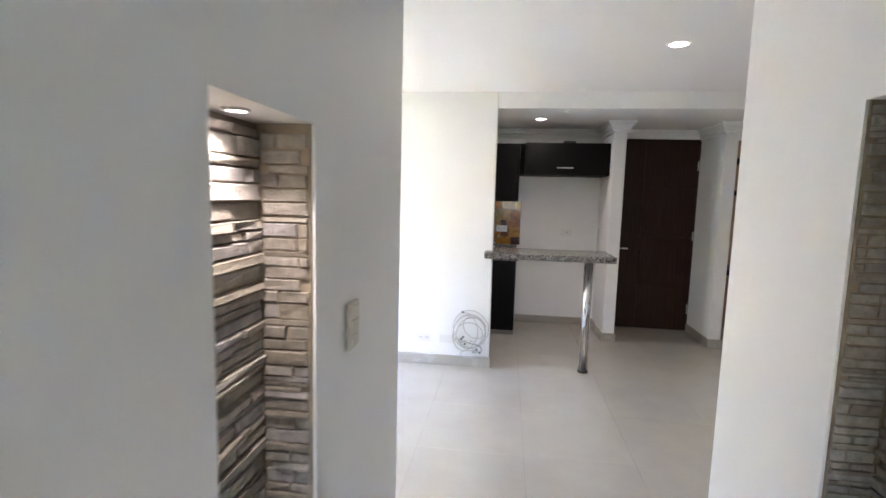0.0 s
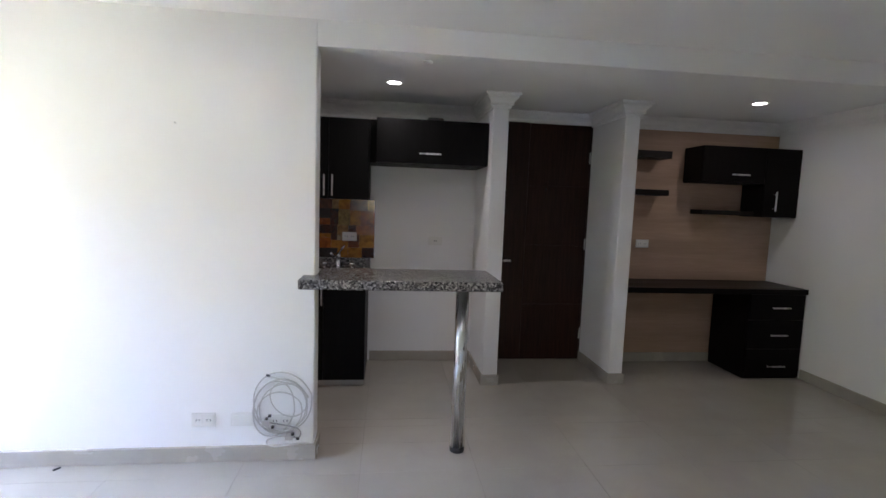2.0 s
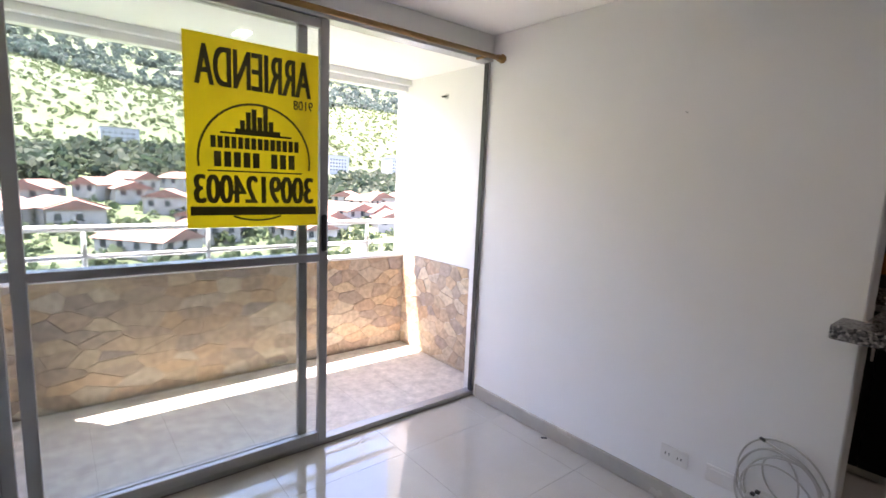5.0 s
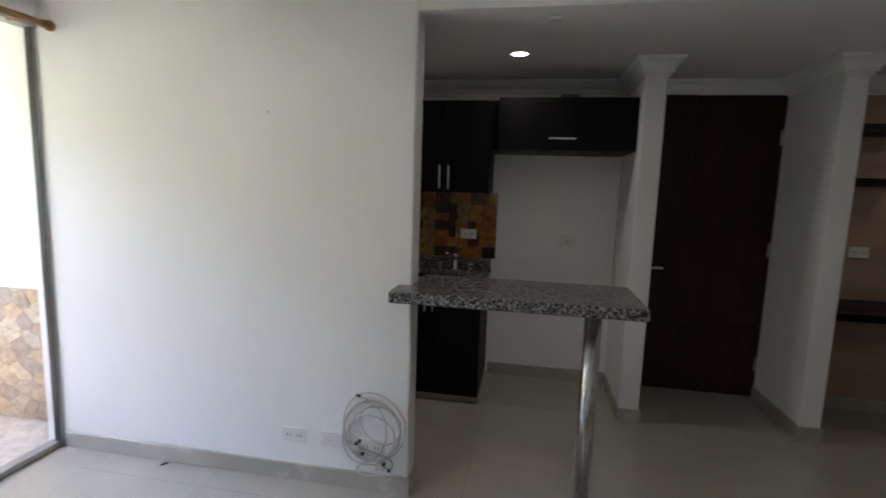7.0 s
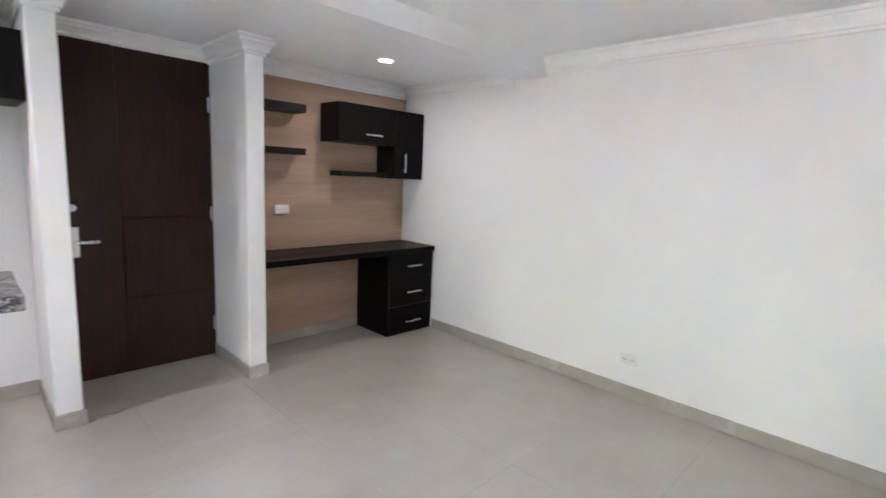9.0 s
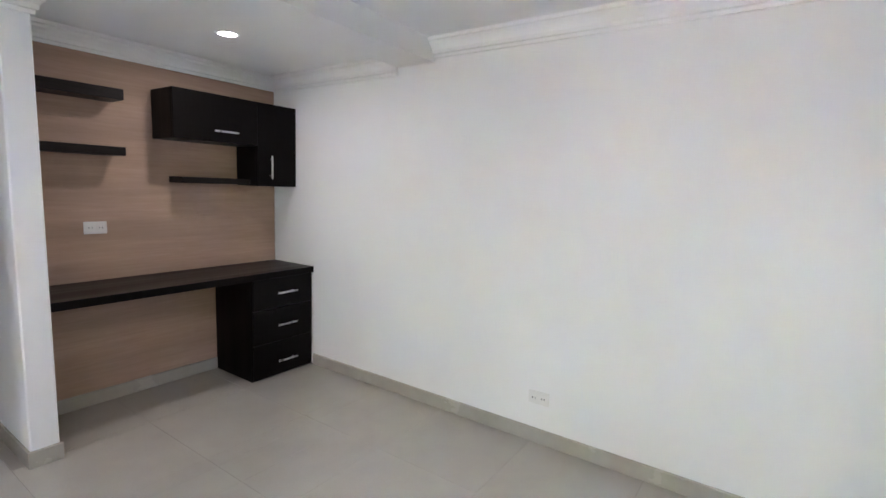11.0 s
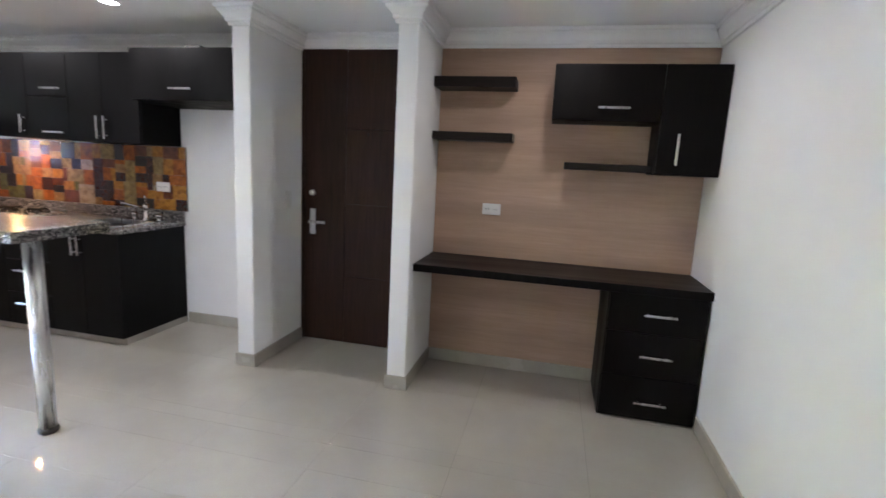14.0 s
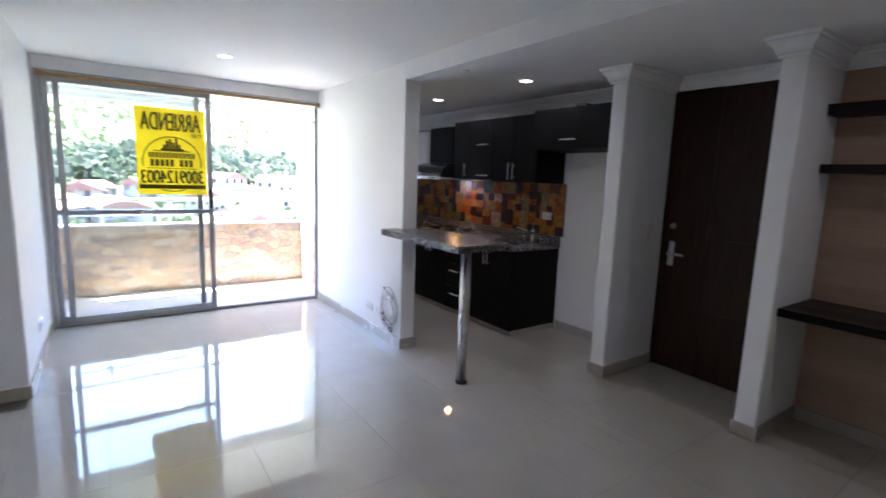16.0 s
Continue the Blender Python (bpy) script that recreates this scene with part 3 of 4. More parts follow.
part("hook", tube((-2.80, BY1 - 0.006, 1.99), (-2.80, BY1 - 0.045, 1.982), 0.007, sides=10), BLACK_METAL, hook_plate, "dark projecting hook")

# ---------------- downlights ----------------
def downlight(x, y, z, label="round white recessed ceiling downlight, switched on", r=0.052):
    d = thing("downlight", (x, y, z), label, "ceiling light", "ceiling downlights")
    part("rim", lathe((x, y, z), [(r * 0.86, 0.0), (r * 0.92, -0.004), (r * 1.1, -0.004), (r * 1.14, 0.0)], 32), WHITE_PLASTIC, d, smooth=True)
    part("diffuser", tube((x, y, z + 0.001), (x, y, z - 0.0025), r * 0.86, sides=32), LED, d, "glowing white diffuser")


for x, y in ((-1.12, 2.2), (0.66, 2.15)):
    downlight(x, y, ZM)
    downlight_lamp(x, y, ZM - 0.01, LAMP_W)
for x, y, k in ((0.085, 4.17, 0.55), (2.72, 4.10, 0.28), (-1.22, 4.22, 0.55)):
    downlight(x, y, ZL)
    downlight_lamp(x, y, ZL - 0.01, LAMP_W * k)
downlight(HL - 0.05, (NL[0] + NL[1]) / 2, NL[3], "small round recessed spotlight in the top of the recess, switched on", 0.015)
downlight_lamp(HL - 0.05, (NL[0] + NL[1]) / 2, NL[3] - 0.008, NICHE_W, size=0.025).data.spread = radians(110)
det = thing("ceiling_sensor", (0.25, YP + 0.14, ZB - 0.001), "small white round ceiling plate under the beam", "sensor")
part("plate", lathe((0.25, YP + 0.14, ZB - 0.012), [(0.018, 0), (0.026, 0.004), (0.028, 0.012)], 20), WHITE_PLASTIC, det, smooth=True)

# ---------------- entrance door ----------------
door = thing("door_1", (1.38, 4.90, 0), "closed dark brown veneered entrance door with grooved panels", "door", kind="structure")
DX0, DX1, DY = 0.938, 1.800, 4.885
G = 0.006
bm = box(DX0, 1.255, DY, DY + 0.04, 0.008, 2.078, 0.002)
for z0, z1 in ((0.008, 0.51), (0.51, 1.035), (1.035, 1.55), (1.55, 2.078)):
    box(1.255 + G * 0.5, DX1, DY, DY + 0.04, z0 + (G / 2 if z0 > 0.1 else 0), z1 - G / 2, 0.002, bm)
box(DX0 + 0.002, DX1 - 0.002, DY + 0.006, DY + 0.04, 0.010, 2.07, 0, bm)
part("leaf", bm, DOOR_WOOD, door)
bm = box(0.918, 0.937, DY - 0.005, YK + 0.1, 0.0, 2.084, 0.002)
box(1.801, 1.839, DY - 0.003, YK + 0.1, 0.0, 2.084, 0.002, bm)
part("frame", bm, DOOR_WOOD, door)
hd = part("lock_plate", box(0.985, 1.03, DY - 0.008, DY - 0.0005, 0.80, 0.985, 0.003), STEEL, door, "brushed steel lock plate")
bm = tube((1.008, DY - 0.008, 0.895), (1.008, DY - 0.05, 0.895), 0.010, sides=14)
box(1.0, 1.125, DY - 0.058, DY - 0.042, 0.886, 0.904, 0.004, bm, 2)
part("lever", bm, STEEL, hd, smooth=False)
part("deadbolt", tube((1.005, DY - 0.0005, 1.10), (1.005, DY - 0.022, 1.10), 0.022, 0.018, 20), STEEL, door, "steel deadbolt knob")
part("peephole", tube((1.42, DY - 0.0005, 1.52), (1.42, DY - 0.004, 1.52), 0.007, sides=16), BLACK_METAL, door)
for z in (0.25, 1.05, 1.80):
    part("hinge", tube((1.797, DY - 0.008, z - 0.05), (1.797, DY - 0.008, z + 0.05), 0.007, sides=10), STEEL, door)

# ---------------- cabinets ----------------
def pull(x, y, z, length, parent, upright=False):
    """A flat steel bar handle on two stand-offs."""
    h = length / 2
    if upright:
        bm = box(x - 0.006, x + 0.006, y - 0.034, y - 0.026, z - h, z + h, 0.002)
        for s in (-0.7, 0.7):
            tube((x, y - 0.026, z + s * h), (x, y + 0.001, z + s * h), 0.004, sides=8, bm=bm)
    else:
        bm = box(x - h, x + h, y - 0.034, y - 0.026, z - 0.006, z + 0.006, 0.002)
        for s in (-0.7, 0.7):
            tube((x + s * h, y - 0.026, z), (x + s * h, y + 0.001, z), 0.004, sides=8, bm=bm)
    return part("handle", bm, STEEL, parent, "brushed steel bar handle")


def cabinet(name, x0, x1, y0, y1, z0, z1, fronts, label, material, group="", toe=0.0):
    """fronts: (kind, x0, x1, z0, z1, handle x, handle z, upright, length)."""
    c = thing(name, ((x0 + x1) / 2, (y0 + y1) / 2, z0), label, "cabinet", group)
    part("body", box(x0 + 0.001, x1 - 0.001, y0 + 0.02, y1, z0 + toe, z1, 0.0015), material, c)
    if toe:
        part("plinth", box(x0 + 0.001, x1 - 0.001, y0 + 0.03, y1, z0, z0 + toe, 0), SKIRT, c, "tiled plinth")
    for kind, a, b, c0, c1, hx, hz, up, ln in fronts:
        f = part(kind, box(a + 0.0015, b - 0.0015, y0, y0 + 0.019, c0 + 0.0015, c1 - 0.0015, 0.0015), material, c)
        pull(hx, y0, hz, ln, f, up)
    return c


# desk niche
solid("wall_panel", box(1.927, XE - 0.002, 4.83, 4.8415, 0.075, 2.10), PANEL, "beige oak-grain panelling behind the desk", "wall panel")
dr = [("drawer", 3.035, 3.53, z0, z1, 3.295, (z0 + z1) / 2 + d, False, 0.165) for z0, z1, d in ((0.255 + 0.245, 0.715, 0.0), (0.255, 0.50, 0.0), (0.012, 0.255, -0.02))]
cabinet("drawer_unit", 3.03, 3.535, 4.375, 4.828, 0.0, 0.715, dr, "dark wenge drawer pedestal with three drawers under the desk", WENGE)
desk = thing("desk_top", (2.73, 4.6, 0.715), "dark wenge built-in desk top spanning the recess", "desk")
part("board", box(1.927, XE - 0.001, 4.3665, 4.829, 0.716, 0.760, 0.001), WENGE_FLAT, desk)
part("edge_band", box(1.927, XE - 0.001, 4.3645, 4.3663, 0.7165, 0.7595, 0.0006), WENGE, desk, "darker wenge edge band")
cab = thing("wall_cabinet", (3.1, 4.7, 1.344), "dark wenge L-shaped wall cabinet above the desk", "cabinet")
part("body", box(2.642, 3.215, 4.585, 4.829, 1.622, 1.922, 0.002), WENGE, cab)
part("side_body", box(3.216, XE - 0.002, 4.585, 4.829, 1.345, 1.922, 0.002), WENGE, cab)
f = part("flap_door", box(2.642, 3.214, 4.565, 4.584, 1.624, 1.922, 0.002), WENGE, cab)
pull(2.97, 4.565, 1.69, 0.165, f)
f = part("door", box(3.217, XE - 0.003, 4.565, 4.584, 1.346, 1.922, 0.002), WENGE, cab)
pull(3.31, 4.565, 1.48, 0.165, f, True)
for x0, x1, z0, z1, y0, text in ((1.927, 2.42, 1.808, 1.868, 4.655, "upper"), (1.927, 2.42, 1.497, 1.545, 4.66, "lower"), (2.735, 3.215, 1.352, 1.392, 4.66, "short")):
    s = thing("wall_shelf", ((x0 + x1) / 2, 4.75, z0), "dark wenge floating wall shelf above the desk", "shelf", "shelves over the desk")
    part("board", box(x0, x1, y0, 4.829, z0, z1, 0.002), WENGE_FLAT, s)

# kitchen run
YF = 4.29
KZ = 0.775
runs = [(-2.85, -2.30, "sink"), (-2.30, -1.70, "x"), (-1.70, -1.08, "x")]
for x0, x1, _ in runs:
    mid = (x0 + x1) / 2
    cabinet("base_cabinet", x0, x1, YF, YK - 0.002, 0.0, KZ, [("door", x0, mid, 0.05, KZ, mid - 0.035, 0.66, True, 0.13), ("door", mid, x1, 0.05, KZ, mid + 0.035, 0.66, True, 0.13)],
            "black-brown kitchen base cabinet with two doors", KITCHEN_FRONT, "kitchen base cabinets", 0.05)
cabinet("drawer_cabinet", -1.08, -0.68, YF, YK - 0.002, 0.0, KZ, [("drawer", -1.08, -0.68, z0, z1, -0.90, z1 - 0.075, False, 0.15) for z0, z1 in ((0.53, KZ), (0.29, 0.53), (0.05, 0.29))],
        "black-brown kitchen drawer unit with three drawers", KITCHEN_FRONT, "kitchen base cabinets", 0.05)
cabinet("base_cabinet", -0.68, -0.085, YF, YK - 0.002, 0.0, KZ, [("door", -0.68, -0.385, 0.05, KZ, -0.445, 0.675, True, 0.13), ("door", -0.385, -0.085, 0.05, KZ, -0.395, 0.675, True, 0.13)],
        "black-brown kitchen sink cabinet with two doors", KITCHEN_FRONT, "kitchen base cabinets", 0.05)
top = thing("kitchen_worktop", (-1.4, 4.6, KZ), "polished speckled granite kitchen worktop with upstand", "worktop")
bm = box(-2.849, -0.60, YF - 0.02, YK - 0.002, KZ + 0.001, 0.805, 0.003)
box(-0.22, -0.07, YF - 0.02, YK - 0.002, KZ + 0.001, 0.805, 0.003, bm)
box(-0.60, -0.22, YF - 0.02, 4.38, KZ + 0.001, 0.805, 0.003, bm)
box(-0.60, -0.22, 4.74, YK - 0.002, KZ + 0.001, 0.805, 0.003, bm)
part("slab", bm, GRANITE, top)
part("upstand", box(-2.849, -0.075, YK - 0.024, YK - 0.003, 0.806, 0.885, 0.002), GRANITE, top)
sink = thing("kitchen_sink", (-0.41, 4.56, 0.65), "stainless steel sink set into the granite worktop", "sink")
bm = box(-0.6, -0.59, 4.38, 4.74, 0.65, 0.81)
box(-0.23, -0.22, 4.38, 4.74, 0.65, 0.81, 0, bm)
box(-0.59, -0.23, 4.38, 4.39, 0.65, 0.81, 0, bm)
box(-0.59, -0.23, 4.73, 4.74, 0.65, 0.81, 0, bm)
box(-0.59, -0.23, 4.39, 4.73, 0.65, 0.66, 0, bm)
part("basin", bm, STEEL, sink)
part("drain", tube((-0.41, 4.56, 0.66), (-0.41, 4.56, 0.664), 0.04), CHROME, sink)
tap = thing("kitchen_tap", (-0.33, 4.775, 0.805), "chrome kitchen mixer tap beside the sink", "tap")
part("base", lathe((-0.33, 4.775, 0.805), [(0.027, 0), (0.027, 0.012), (0.018, 0.02), (0.016, 0.09), (0.02, 0.1), (0.018, 0.13)], 20), CHROME, tap, smooth=True)
part("spout", tube((-0.33, 4.775, 0.90), (-0.37, 4.60, 0.95), 0.010, sides=14, bevel=0.003), CHROME, tap, smooth=True)
part("lever", tube((-0.33, 4.775, 0.93), (-0.28, 4.72, 1.0), 0.007, 0.005, 12), CHROME, tap, smooth=True)
for x in (-0.22, -0.44):
    part("handle_knob", lathe((x, 4.78, 0.805), [(0.02, 0), (0.014, 0.015), (0.014, 0.03), (0.024, 0.036), (0.022, 0.055), (0.01, 0.06)], 16), CHROME, tap, smooth=True)
hob = thing("gas_hob", (-1.35, 4.55, 0.805), "stainless steel gas hob with black burners on the worktop", "hob")
part("plate", box(-1.66, -1.08, 4.33, 4.77, 0.8055, 0.818, 0.004), STEEL, hob)
for x in (-1.51, -1.23):
    for y in (4.44, 4.65):
        b = part("burner", lathe((x, y, 0.818), [(0.05, 0), (0.05, 0.008), (0.034, 0.012), (0.034, 0.02), (0.01, 0.024)], 20), BLACK_METAL, hob, smooth=True)
        bm = box(x - 0.09, x + 0.09, y - 0.005, y + 0.005, 0.836, 0.846, 0.002)
        box(x - 0.005, x + 0.005, y - 0.09, y + 0.09, 0.8361, 0.8459, 0.002, bm)
        for dx, dy in ((-0.088, 0), (0.088, 0), (0, -0.088), (0, 0.088)):
            box(x + dx - 0.004, x + dx + 0.004, y + dy - 0.004, y + dy + 0.004, 0.818, 0.837, 0, bm)
        part("pan_support", bm, BLACK_METAL, hob)
for i in range(4):
    part("knob", lathe((-1.12, 4.41 + 0.08 * i, 0.818), [(0.016, 0), (0.015, 0.018), (0.011, 0.02)], 14), BLACK_PLASTIC, hob, smooth=True)
# wall units
YU = 4.51
cabinet("kitchen_wall_cabinet", -1.32, -1.05, YU, YK - 0.002, 1.385, 1.975, [("door", -1.32, -1.05, 1.385, 1.975, -1.085, 1.48, True, 0.13)], "black-brown kitchen wall cabinet with one door", KITCHEN_FRONT, "kitchen wall cabinets")
cabinet("kitchen_wall_cabinet", -1.05, -0.68, YU, YK - 0.002, 1.385, 1.975, [("flap_door", -1.05, -0.68, 1.385, 1.675, -0.80, 1.43, False, 0.17), ("flap_door", -1.05, -0.68, 1.675, 1.975, -0.80, 1.73, False, 0.17)],
        "black-brown kitchen wall cabinet with two lift-up flaps", KITCHEN_FRONT, "kitchen wall cabinets")
cabinet("kitchen_wall_cabinet", -0.68, -0.085, YU, YK - 0.002, 1.375, 1.975, [("door", -0.68, -0.385, 1.375, 1.975, -0.415, 1.475, True, 0.155), ("door", -0.385, -0.085, 1.375, 1.975, -0.355, 1.475, True, 0.155)],
        "black-brown kitchen wall cabinet with two doors", KITCHEN_FRONT, "kitchen wall cabinets")
cabinet("fridge_cabinet", -0.035, 0.798, 4.40, YK - 0.002, 1.655, 1.975, [("flap_door", -0.035, 0.798, 1.655, 1.975, 0.36, 1.725, False, 0.16)], "wide black-brown wall cabinet over the empty fridge recess", KITCHEN_FRONT, "kitchen wall cabinets")
solid("filler_panel", box(-0.084, -0.036, YU + 0.01, YK - 0.002, 1.655, 1.975), KITCHEN_FRONT, "narrow black-brown filler between wall cabinets", "panel", kind="")
# hood
HX0, HX1 = -1.93, -1.335
hood = thing("cooker_hood", (-1.63, 4.62, 1.38), "black cooker hood with curved canopy, steel front strip and a block for the dark gap above", "cooker hood")
# solid black block in place of the dark open recess above the canopy
part("gap_block", box(-1.86, -1.42, 4.56, YK - 0.002, 1.56, 1.95, 0.003), KITCHEN_FRONT, hood, "black block standing in for the dark open gap above the hood")
bm = bmesh.new()
arc = [(4.36 + 0.26 * (1 - math.cos(radians(a))), 1.42 + 0.14 * math.sin(radians(a))) for a in range(0, 91, 10)]
outline = [(4.36, 1.395)] + arc + [(YK - 0.002, 1.56), (YK - 0.002, 1.395)]
ends = [[bm.verts.new((hx, y, z)) for y, z in outline] for hx in (HX0, HX1)]
bm.faces.new(ends[0])
bm.faces.new(ends[1][::-1])
for k in range(len(outline)):
    n2 = (k + 1) % len(outline)
    bm.faces.new((ends[0][k], ends[1][k], ends[1][n2], ends[0][n2]))
part("canopy", bm, BLACK_METAL, hood, "glossy black curved canopy")
part("visor", box(HX0 + 0.02, HX1 - 0.02, 4.285, 4.359, 1.405, 1.414, 0.003), BLACK_METAL, hood, "tinted black visor")
part("front_strip", box(HX0, HX1, 4.348, 4.359, 1.372, 1.404, 0.002), STEEL, hood, "brushed steel strip")
for i in range(4):
    part("button", tube((HX1 - 0.10 - 0.035 * i, 4.348, 1.388), (HX1 - 0.10 - 0.035 * i, 4.342, 1.388), 0.008, sides=10), BLACK_PLASTIC, hood)
part("hood_lamp", tube((-1.44, 4.66, 1.3945), (-1.44, 4.66, 1.388), 0.03), glowing("warm_bulb", (1.0, 0.55, 0.2), 2.5), hood, "warm glowing lamp")
downlight_lamp(-1.44, 4.66, 1.385, HOOD_W, (1.0, 0.52, 0.2), 0.05)
heater = thing("water_heater", (-2.14, 4.7, 1.44), "white enamelled wall unit with rounded edges beside the cooker hood", "wall unit")
part("casing", box(-2.32, -1.965, 4.57, YK - 0.002, 1.44, 1.93, 0.02, None, 3), WHITE_METAL, heater, smooth=False)
part("top_cap", box(-2.25, -2.03, 4.62, 4.80, 1.9305, 1.945, 0.004), BLACK_PLASTIC, heater, "dark vent cap")
hook = thing("ceiling_fixture", (0.42, 4.49, 1.976), "small black fitting lying on top of the cabinet", "fitting")
part("body", box(0.34, 0.46, 4.45, 4.53, 1.976, 2.0, 0.006), BLACK_PLASTIC, hook)

# ---------------- breakfast bar ----------------
barx0, barx1, bary0, bary1, barz = -0.36, 0.645, 3.145, 3.58, 0.985
bar = thing("breakfast_bar", (0.14, 3.36, 0), "speckled granite breakfast bar on one steel leg, fixed to the partition", "bar counter")
# the slab wraps the partition's end: two pieces leave the wall's place free
bm = box(barx0, barx1, bary0, YP - 0.001, barz - 0.048, barz, 0.005, None, 2)
box(XP + 0.001, barx1, YP - 0.006, bary1, barz - 0.0479, barz - 0.0001, 0.005, bm, 2)
part("granite_slab", bm, GRANITE, bar)
px, py = 0.473, 3.345
leg = part("leg", tube((px, py, 0.02), (px, py, barz - 0.05), 0.0355, sides=32), STEEL, bar, "brushed steel tube leg", True)
part("foot_collar", lathe((px, py, 0.003), [(0.040, 0), (0.041, 0.004), (0.041, 0.02), (0.037, 0.026)], 32), BLACK_PLASTIC, leg, "black foot collar", True)
part("top_collar", lathe((px, py, barz - 0.06), [(0.038, 0), (0.043, 0.004), (0.05, 0.012)], 32), STEEL, leg, "", True)

# ---------------- outlets, switches and cable ----------------
def plate(name, at, face, label, category, w=0.118, h=0.072, material=WHITE_PLASTIC, sockets=2, upright=False):
    """A wall plate at a place on a wall; face: the way it looks, (x, y)."""
    n = Vector((*face, 0))
    side = Vector((-n.y, n.x, 0))
    m = Matrix((( side.x, n.x, 0, at[0]), (side.y, n.y, 0, at[1]), (0, 0, 1, at[2]), (0, 0, 0, 1)))
    p = thing(name, at, label, category, "wall plates")

    def put(nm, bm, mt, parent):
        bmesh.ops.transform(bm, verts=bm.verts, matrix=m)
        return part(nm, bm, mt, parent)

    cover = put("cover", box(-w / 2, w / 2, 0.0005, 0.009, -h / 2, h / 2, 0.003, None, 2), material, p)
    for i in range(sockets):
        o = (i - (sockets - 1) / 2) * (h if upright else w) * 0.9 / max(sockets, 1)
        cx, cz = (0, o) if upright else (o, 0)
        s = 0.9 / max(sockets, 1)
        hw, hh = (w * 0.33, h * s * 0.42) if upright else (w * s * 0.40, h * 0.33)
        ins = put("insert", box(cx - hw, cx + hw, 0.009, 0.012, cz - hh, cz + hh, 0.001), material, cover)
        if category == "outlet":
            for d in (-0.008, 0.008):
                put("slot", box(cx + d - 0.0018, cx + d + 0.0018, 0.0121, 0.0125, cz - 0.006, cz + 0.006), BLACK_PLASTIC, ins)
    return p


plate("wall_outlet", (-0.85, YP, 0.228), (0, -1), "white double wall outlet low on the partition", "outlet")
plate("wall_outlet", (-0.657, YP, 0.228), (0, -1), "white blank wall plate low on the partition", "outlet plate", sockets=1)
plate("wall_outlet", (-0.47, YP, 0.218), (0, -1), "white double wall outlet behind the coiled cable", "outlet")
plate("wall_outlet", (2.305, 4.83, 1.074), (0, -1), "white double wall outlet above the desk", "outlet")
plate("wall_outlet", (-0.25, YK - 0.013, 1.066), (0, -1), "white double wall outlet on the printed backsplash", "outlet")
plate("wall_outlet", (0.47, YK, 1.046), (0, -1), "white wall outlet in the fridge recess", "outlet", sockets=1)
plate("wall_outlet", (XE, 2.513, 0.26), (-1, 0), "white double wall outlet low on the dining wall", "outlet")
plate("wall_outlet", (-1.35, YL, 0.26), (0, 1), "white double wall outlet low on the living room wall", "outlet")
plate("light_switch", (0.917, 4.70, 1.053), (1, 0), "white light switch beside the entrance door", "switch", 0.072, 0.118, WHITE_PLASTIC, 2, True)
plate("light_switch", (HL, 0.29, 1.165), (1, 0), "ivory triple light switch on the hall wall", "switch", 0.056, 0.094, IVORY_PLASTIC, 3, True)
nail = thing("wall_nail", (-0.962, YP, 1.71), "small nail in the white partition", "nail")
part("shaft", tube((-0.962, YP + 0.001, 1.71), (-0.962, YP - 0.014, 1.713), 0.003, sides=8), STEEL, nail)

scrap = thing("scrap", (-1.53, 3.262, 0), "small black scrap lying on the floor by the skirting", "scrap")
bm = box(-0.017, 0.017, -0.005, 0.005, 0.0005, 0.007, 0.002)
bmesh.ops.transform(bm, verts=bm.verts, matrix=Matrix.Translation((-1.53, 3.262, 0)) @ Matrix.Rotation(0.9, 4, "Z"))
part("chip", bm, BLACK_PLASTIC, scrap)

coil = thing("coiled_cable", (-0.45, YP - 0.03, 0.25), "coiled white cable with plugs hanging on the partition outlet", "cable")
rng = random.Random(4)
for cx, cz, ra, rb, tilt in ((-0.455, 0.325, 0.15, 0.165, 0.3), (-0.465, 0.30, 0.14, 0.15, -0.4), (-0.425, 0.34, 0.09, 0.11, 0.9), (-0.455, 0.29, 0.15, 0.13, 1.2), (-0.50, 0.285, 0.105, 0.155, -0.2), (-0.47, 0.27, 0.12, 0.115, 0.5)):
    d = rng.uniform(0.014, 0.04)
    pts = []
    for a in range(0, 361, 24):
        u, w = ra * math.cos(radians(a)), rb * math.sin(radians(a))
        pts.append((cx + u * math.cos(tilt) - w * math.sin(tilt) * 0.9, YP - d - 0.006 * math.sin(radians(2 * a)), cz + u * math.sin(tilt) * 0.9 + w * math.cos(tilt)))
    wire("cable_loop", pts, 0.0035, CABLE, coil)
for x, z in ((-0.53, 0.245), (-0.50, 0.20), (-0.515, 0.26), (-0.40, 0.16), (-0.375, 0.135)):
    part("connector", box(x - 0.008, x + 0.008, YP - 0.05, YP - 0.034, z - 0.006, z + 0.006, 0.002), BLACK_PLASTIC, coil, "black cable connector")
wire("loose_end", [(-0.53, YP - 0.03, 0.47), (-0.50, YP - 0.04, 0.462), (-0.43, YP - 0.045, 0.45), (-0.36, YP - 0.04, 0.42), (-0.325, YP - 0.03, 0.35)], 0.0034, CABLE, coil)
part("connector", tube((-0.535, YP - 0.03, 0.471), (-0.515, YP - 0.034, 0.466), 0.006, sides=10), BLACK_PLASTIC, coil, "black cable connector")
wire("lower_loop", [(-0.40, YP - 0.03, 0.14), (-0.50, YP - 0.025, 0.15), (-0.56, YP - 0.02, 0.11), (-0.50, YP - 0.025, 0.075), (-0.42, YP - 0.025, 0.098), (-0.34, YP - 0.018, 0.100), (-0.31, YP - 0.012, 0.09)], 0.004, CABLE, coil)
